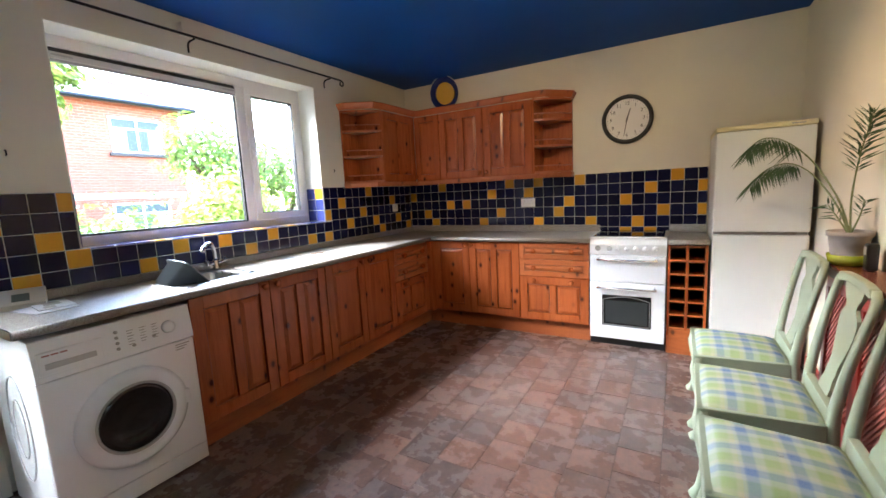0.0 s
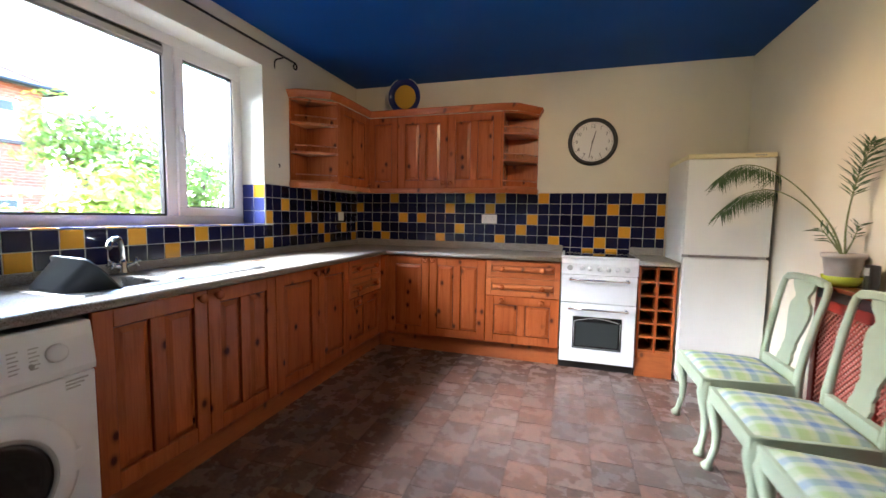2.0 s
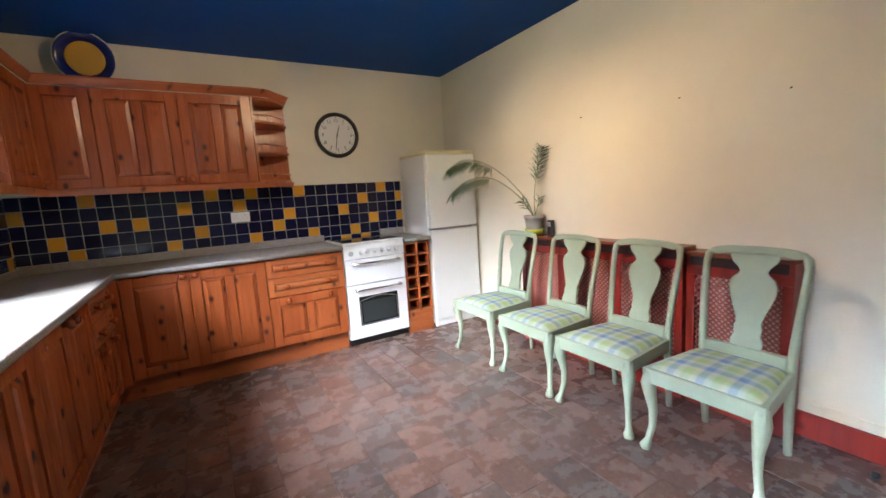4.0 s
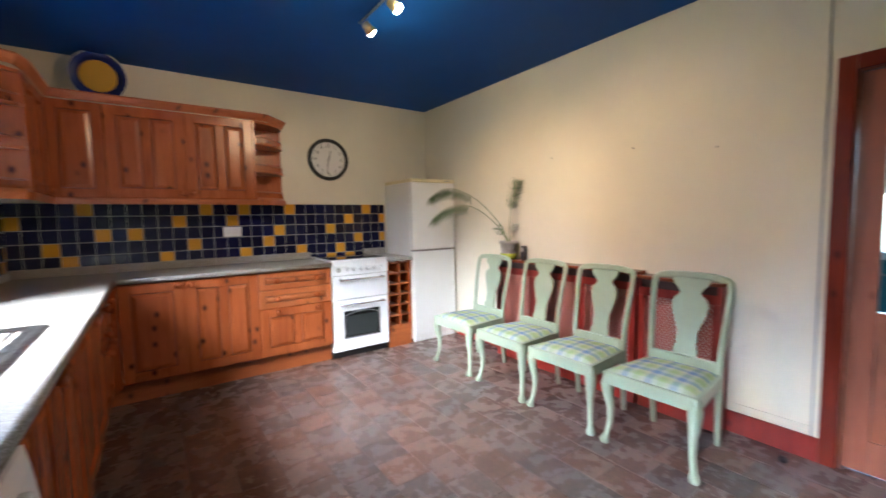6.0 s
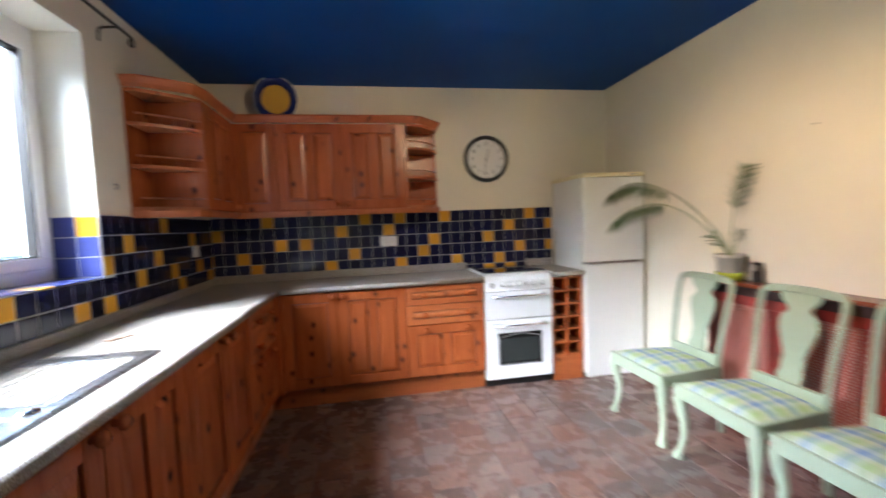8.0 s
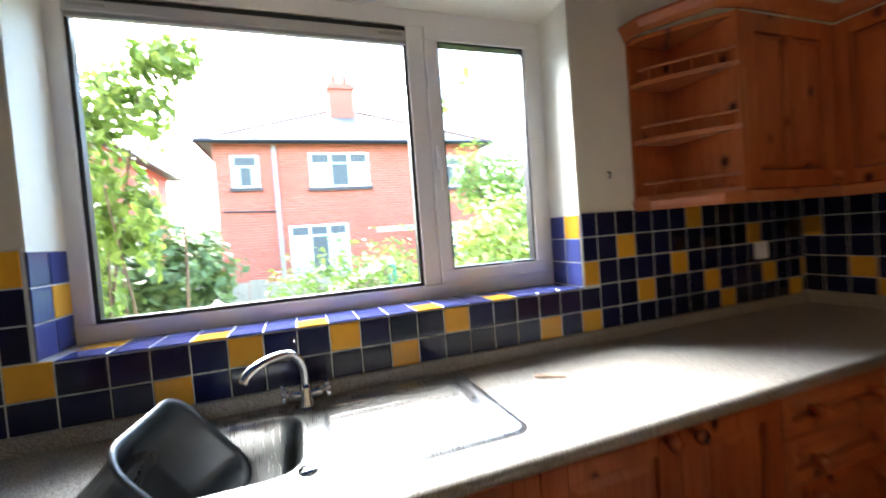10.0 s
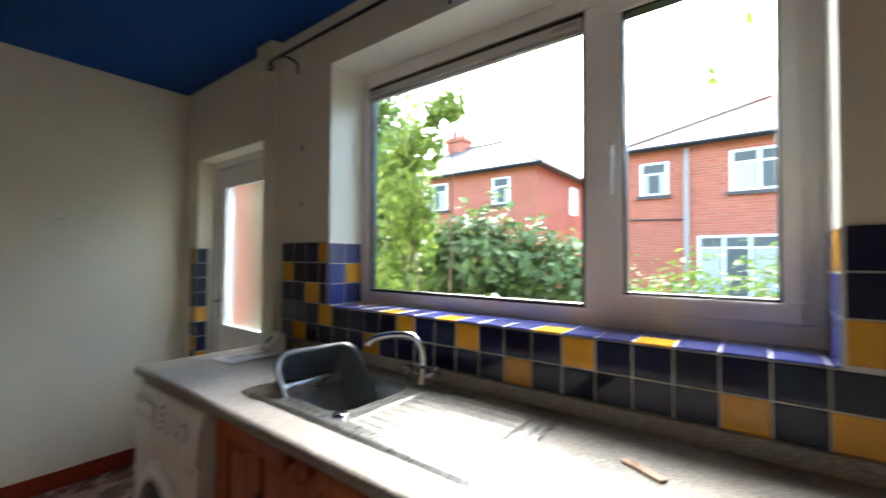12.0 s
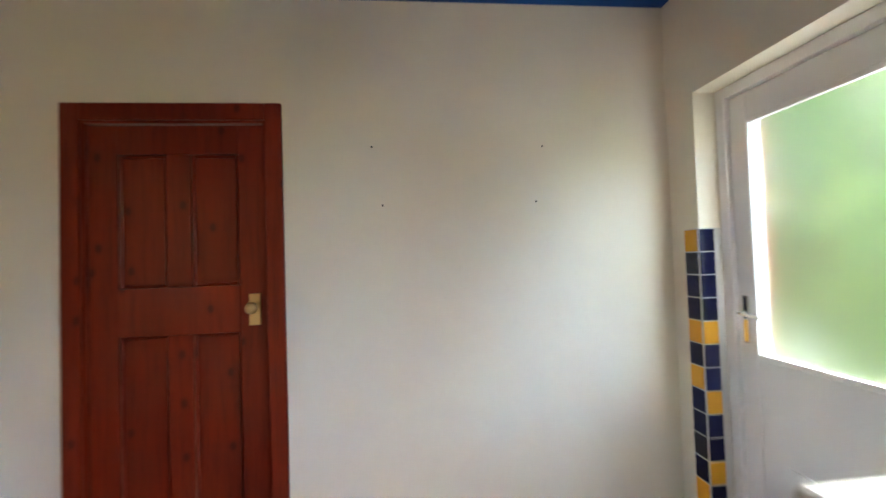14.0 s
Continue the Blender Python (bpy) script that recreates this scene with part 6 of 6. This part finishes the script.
# sheds and fence
sh = thing("garden_shed", Matrix.Translation((-6.5, -0.9, GZ0 - 0.3)), "old weathered timber shed with sagging pitched roof", "shed")
for k in range(12):
    z = 0.02 + k * 0.14
    part("board", boxed(0.55, 0.575, -0.95, 0.95, z, z + 0.135), weathered, sh)
part("wall", boxed(-0.6, 0.55, -0.94, 0.94, 0.0, 1.7), weathered, sh)
part("door_frame", boxed(0.576, 0.6, 0.25, 0.8, 0.05, 1.55), timber("pale_boards", (0.4, 0.34, 0.26), (0.52, 0.46, 0.36), (0.2, 0.15, 0.1), 0.8), sh)
part("gable", slab(bmesh.new(), [(-0.95, 1.7), (0.95, 1.7), (0.1, 2.12)], -0.6, 0.57, Matrix.Rotation(radians(90), 4, "Z") @ Matrix.Scale(-1, 4, (0, 1, 0))), weathered, sh)
for y0, z0, y1, z1 in ((-1.1, 1.62, 0.1, 2.16), (0.1, 2.16, 1.1, 1.62)):
    part("roof_sheet", loft(bmesh.new(), [[Vector((x, y0, z0)), Vector((x, y1, z1)), Vector((x, y1, z1 + 0.03)), Vector((x, y0, z0 + 0.03))] for x in (-0.75, 0.78)]), mat("roof_felt", (0.2, 0.15, 0.12), 0.9), sh)
s2 = thing("lean_to_shed", Matrix.Translation((-5.2, 3.2, GZ0)), "grey timber lean-to shed behind the bush", "shed")
part("wall", boxed(-0.7, 0.6, -0.9, 1.2, 0, 1.85), weathered, s2)
for k in range(6):
    part("board", boxed(0.6, 0.625, -0.88 + k * 0.34, -0.56 + k * 0.34, 0.02, 1.8), weathered, s2)
part("roof_sheet", boxed(-0.9, 0.85, -1.05, 1.35, 1.87, 1.95), mat("dark_felt", (0.06, 0.06, 0.06), 0.9), s2)
fence = thing("fence", Matrix.Translation((-8.2, 0, GZ0)), "weathered timber garden fence", "fence")
for k in range(34):
    y = -7.5 + k * 0.36
    part("board", boxed(-0.012, 0.012, y, y + 0.34, 0.0, 1.5 + 0.04 * (k % 3)), weathered, fence)
for k in range(7):
    part("post", boxed(-0.1, -0.015, -7.5 + k * 2.0, -7.4 + k * 2.0, -0.1, 1.55), weathered, fence)
for y, x, h, rz in ((-2.93, -1.15, 2.03, 10), (-2.76, -1.2, 1.98, -12)):
    stk = part("pointed_stake", slab(bmesh.new(), [(-0.06, 0), (0.06, 0), (0.055, h - 0.09), (0.035, h - 0.03), (0.0, h), (-0.035, h - 0.03), (-0.055, h - 0.09)], -0.03, 0.03), pale_stone, None)
    stk.matrix_world = pose(x, y, GZ0 - 0.05, 0, 0, 90 + rz)
    tagged(stk, "pale weathered pointed garden stake", "stake", "garden stakes")
rd = thing("rotary_dryer", Matrix.Translation((-3.9, -1.35, GZ0)), "folded green rotary clothes dryer", "clothes dryer")
part("pole", tube(bmesh.new(), [(0, 0, 0), (0, 0, 1.95)], 0.022, 8), grey_plastic, rd)
for k in range(4):
    a = k * math.pi / 2 + 0.3
    part("arm", tube(bmesh.new(), [(0.03 * math.cos(a), 0.03 * math.sin(a), 1.9), (0.12 * math.cos(a), 0.12 * math.sin(a), 1.0)], 0.016, 6), mat("dryer_green", (0.02, 0.25, 0.2), 0.5), rd, "green plastic arm")

# ---- wall tiles ----
P = 0.1
TOP = 1.441


def bevel_tile(w, h, t=0.0065):
    bm = bmesh.new()
    e = 0.0025
    loft(bm, [[Vector((x, y, z)) for x, z in ((k, k), (w - k, k), (w - k, h - k), (k, h - k))] for k, y in ((0, -0.001), (0, -t + 0.002), (e, -t))], True, True)
    bmesh.ops.recalc_face_normals(bm, faces=bm.faces)
    me = bpy.data.meshes.new("tile")
    bm.to_mesh(me)
    bm.free()
    return me


TILE_MESH = {}


def tile(parent, m, w, h, material):
    """One glazed tile: local x along the wall, z up, facing -y."""
    key = (round(w, 4), round(h, 4), material.name)
    if key not in TILE_MESH:
        me = bevel_tile(w - 0.0042, h - 0.0042)
        me.materials.append(material)
        TILE_MESH[key] = me
    ob = new("tile", TILE_MESH[key])
    ob.matrix_world = m
    ob.parent = parent
    return ob


GROUT = 0.0066
ROWS = [(TOP - P * (k + 1), TOP - P * k) for k in range(5)]
part("grout_bed", boxed(0.003, 2.995, -GROUT, -0.0005, 0.90, TOP), grout, wall_back)
YB = {(0, 1), (2, 3), (3, 4), (4, 0), (5, 2), (7, 2), (10, 1), (11, 3), (9, 4), (12, 0), (15, 0), (14, 1), (15, 4), (17, 3), (18, 2), (19, 0), (20, 4), (23, 2), (24, 4), (25, 1), (26, 3), (27, 0), (29, 3), (29, 1), (23, 5), (25, 5)}
PX = 0.1012
for r in range(6):
    for k in range(30):
        x0 = max(0.008, -0.009 + k * PX)
        x1 = min(2.995, -0.009 + (k + 1) * PX)
        z1 = TOP + 0.008 - r * 0.1
        z0 = z1 - 0.1
        if r == 4 and not 21 <= k <= 26:
            z0 = 0.967
        if r == 5 and not 21 <= k <= 26:
            continue
        if r == 5:
            z0 = 0.905
        tile(wall_back, Matrix.Translation((x0, -0.0025, z0)), x1 - x0, z1 - z0, tile_yellow if (k, r) in YB else tile_navy)

# window wall: columns counted from the left side of the window
YW = {(4, 3), (7, 3), (11, 3), (2, 4), (9, 4), (15, 4), (17, 4), (-1, 0), (-4, 1), (-2, 2), (-1, 3), (-3, 4),
      (19, 1), (17, 2), (20, 3), (22, 2), (23, 0), (24, 3), (25, 4), (27, 1), (28, 3), (30, 4), (31, 3)}
for dims in ((0.0005, GROUT, -3.565, WY0, 0.95, TOP), (0.0005, GROUT, WY0, WY1, 0.95, WZ0 - 0.012), (0.0005, GROUT, WY1, -0.005, 0.95, TOP)):
    part("grout_bed", boxed(*dims), grout, wall_window)
PY, PB = 0.0992, -3.106


def col_edge(k):
    """Where column k of the window wall starts: the run left of the window is set out by itself."""
    return PB + k * PY if k > 0 else -3.125 + 0.108 * k


for k in range(-4, 32):
    c0, c1 = col_edge(k), min(col_edge(k + 1), -0.008)
    for r in range(5):
        y0, y1 = c0, c1
        z1 = TOP - r * 0.1
        z0 = z1 - 0.1
        if r < 3:
            if WY0 - 0.02 < y0 and y1 < WY1 + 0.02:
                continue
            if k < 1:
                y1 = min(y1, WY0 - 0.001)
            else:
                y0 = max(y0, WY1 + 0.001)
        if r == 3:
            if WY0 - 0.06 < y0 and y1 < WY1 + 0.09:
                z1 = WZ0 - 0.006
        if r == 4:
            z0 = 0.953
        tile(wall_window, Matrix.Translation((0.0025, y0, z0)) @ side, y1 - y0, z1 - z0, tile_yellow if (k, r) in YW else tile_navy)

# sill and the tiled part of the window reveal
part("grout_bed", boxed(-0.198, 0.004, WY0 + 0.001, WY1 - 0.001, WZ0 - 0.011, WZ0 - 0.0025), grout, wall_window)
flat = Matrix.Rotation(radians(90), 4, "Z") @ Matrix.Rotation(radians(-90), 4, "X")
for k in range(18):
    for c in range(2):
        y0, y1 = max(col_edge(k), WY0 + 0.002), min(col_edge(k + 1), WY1 - 0.002)
        yel = (k, c) in ((3, 0), (6, 0), (10, 0), (13, 0), (0, 1))
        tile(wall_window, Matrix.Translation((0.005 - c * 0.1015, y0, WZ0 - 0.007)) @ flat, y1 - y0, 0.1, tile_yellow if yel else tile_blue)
for s, y in ((1, WY0), (-1, WY1)):
    part("grout_bed", boxed(-0.198, 0.004, min(y, y + s * 0.0068), max(y, y + s * 0.0068), WZ0, WZ0 + 0.295), grout, wall_window)
    for r in range(3):
        for c in range(2):
            z0 = WZ0 + 0.298 - (r + 1) * 0.0985
            yel = (s, r, c) in ((1, 1, 1), (-1, 0, 0))
            if s > 0:
                m = Matrix.Translation((0.004 - c * 0.1, y + 0.003, z0)) @ Matrix.Rotation(radians(180), 4, "Z")
            else:
                m = Matrix.Translation((0.004 - (c + 1) * 0.1, y - 0.003, z0))
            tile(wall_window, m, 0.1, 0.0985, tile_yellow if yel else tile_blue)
# tiled strips beside the back door: face and reveal
part("grout_bed", boxed(0.0005, GROUT, BY0 - 0.085, BY0, 0.2, 1.425), grout, wall_window)
part("grout_bed", boxed(-0.10, GROUT, BY0, BY0 + GROUT, 0.2, 1.425), grout, wall_window)
YF, YR = {0, 4, 6, 11, 13}, {4, 7, 10}
for r in range(12):
    z0 = 1.425 - (r + 1) * 0.1022
    tile(wall_window, Matrix.Translation((0.0025, BY0 - 0.085, z0)) @ side, 0.085, 0.1022, tile_yellow if r in YF else tile_navy)
    tile(wall_window, Matrix.Translation((0.006, BY0 + 0.0025, z0)) @ Matrix.Rotation(radians(180), 4, "Z"), 0.075, 0.1022, tile_yellow if r in YR else tile_navy)
# narrow strip on the other side of the door
part("grout_bed", boxed(0.0005, GROUT, BY1 + 0.001, BY1 + 0.041, 0.8, 1.425), grout, wall_window)
for r in range(6):
    tile(wall_window, Matrix.Translation((0.0025, BY1 + 0.002, 1.425 - (r + 1) * 0.1022)) @ side, 0.041, 0.1022, tile_yellow if r in (2, 5) else tile_navy)

# ---- floor tiles ----
FW, FL = 0.2, 0.205


def floor_mesh():
    me = bpy.data.meshes.new("floor_tile")
    bm = bmesh.new()
    e = 0.0015
    w, l = FW - 0.0025, FL - 0.0025
    loft(bm, [[Vector((x, y, z)) for x, y in ((k, k), (w - k, k), (w - k, l - k), (k, l - k))] for k, z in ((0, -0.004), (0, -0.0008), (e, 0.0))])
    bmesh.ops.recalc_face_normals(bm, faces=bm.faces)
    bm.to_mesh(me)
    bm.free()
    me.materials.append(floor_vinyl)
    return me


fm = floor_mesh()
rest = bmesh.new()
for i in range(19):
    for j in range(-1, 25):
        x = i * FW - 0.06
        y = N - 0.1 + j * FL + (FL * 0.37 * (i % 3))
        if x > W - 0.02 or y > -0.02:
            continue
        if 0.9 < x < 3.1 and -4.1 < y < -0.7:
            ob = new("floor_tile", fm)
            ob.location = (x, y, 0)
            ob.parent = floor
        else:
            box(rest, x, x + FW - 0.0025, y, y + FL - 0.0025, -0.004, 0.0)
ob = part("floor_tiles", rest, floor_vinyl, floor)
ob["kind"] = "stuff"
bm = boxed(W + 0.12, W + 2.4, N, -2.3, -0.003, 0.001)
setting("floor_hall", bm, paint("hall_carpet", (0.25, 0.2, 0.15), 0.1, 0.95, 400, 0.5), "plain hall floor beyond the glazed door", "floor")
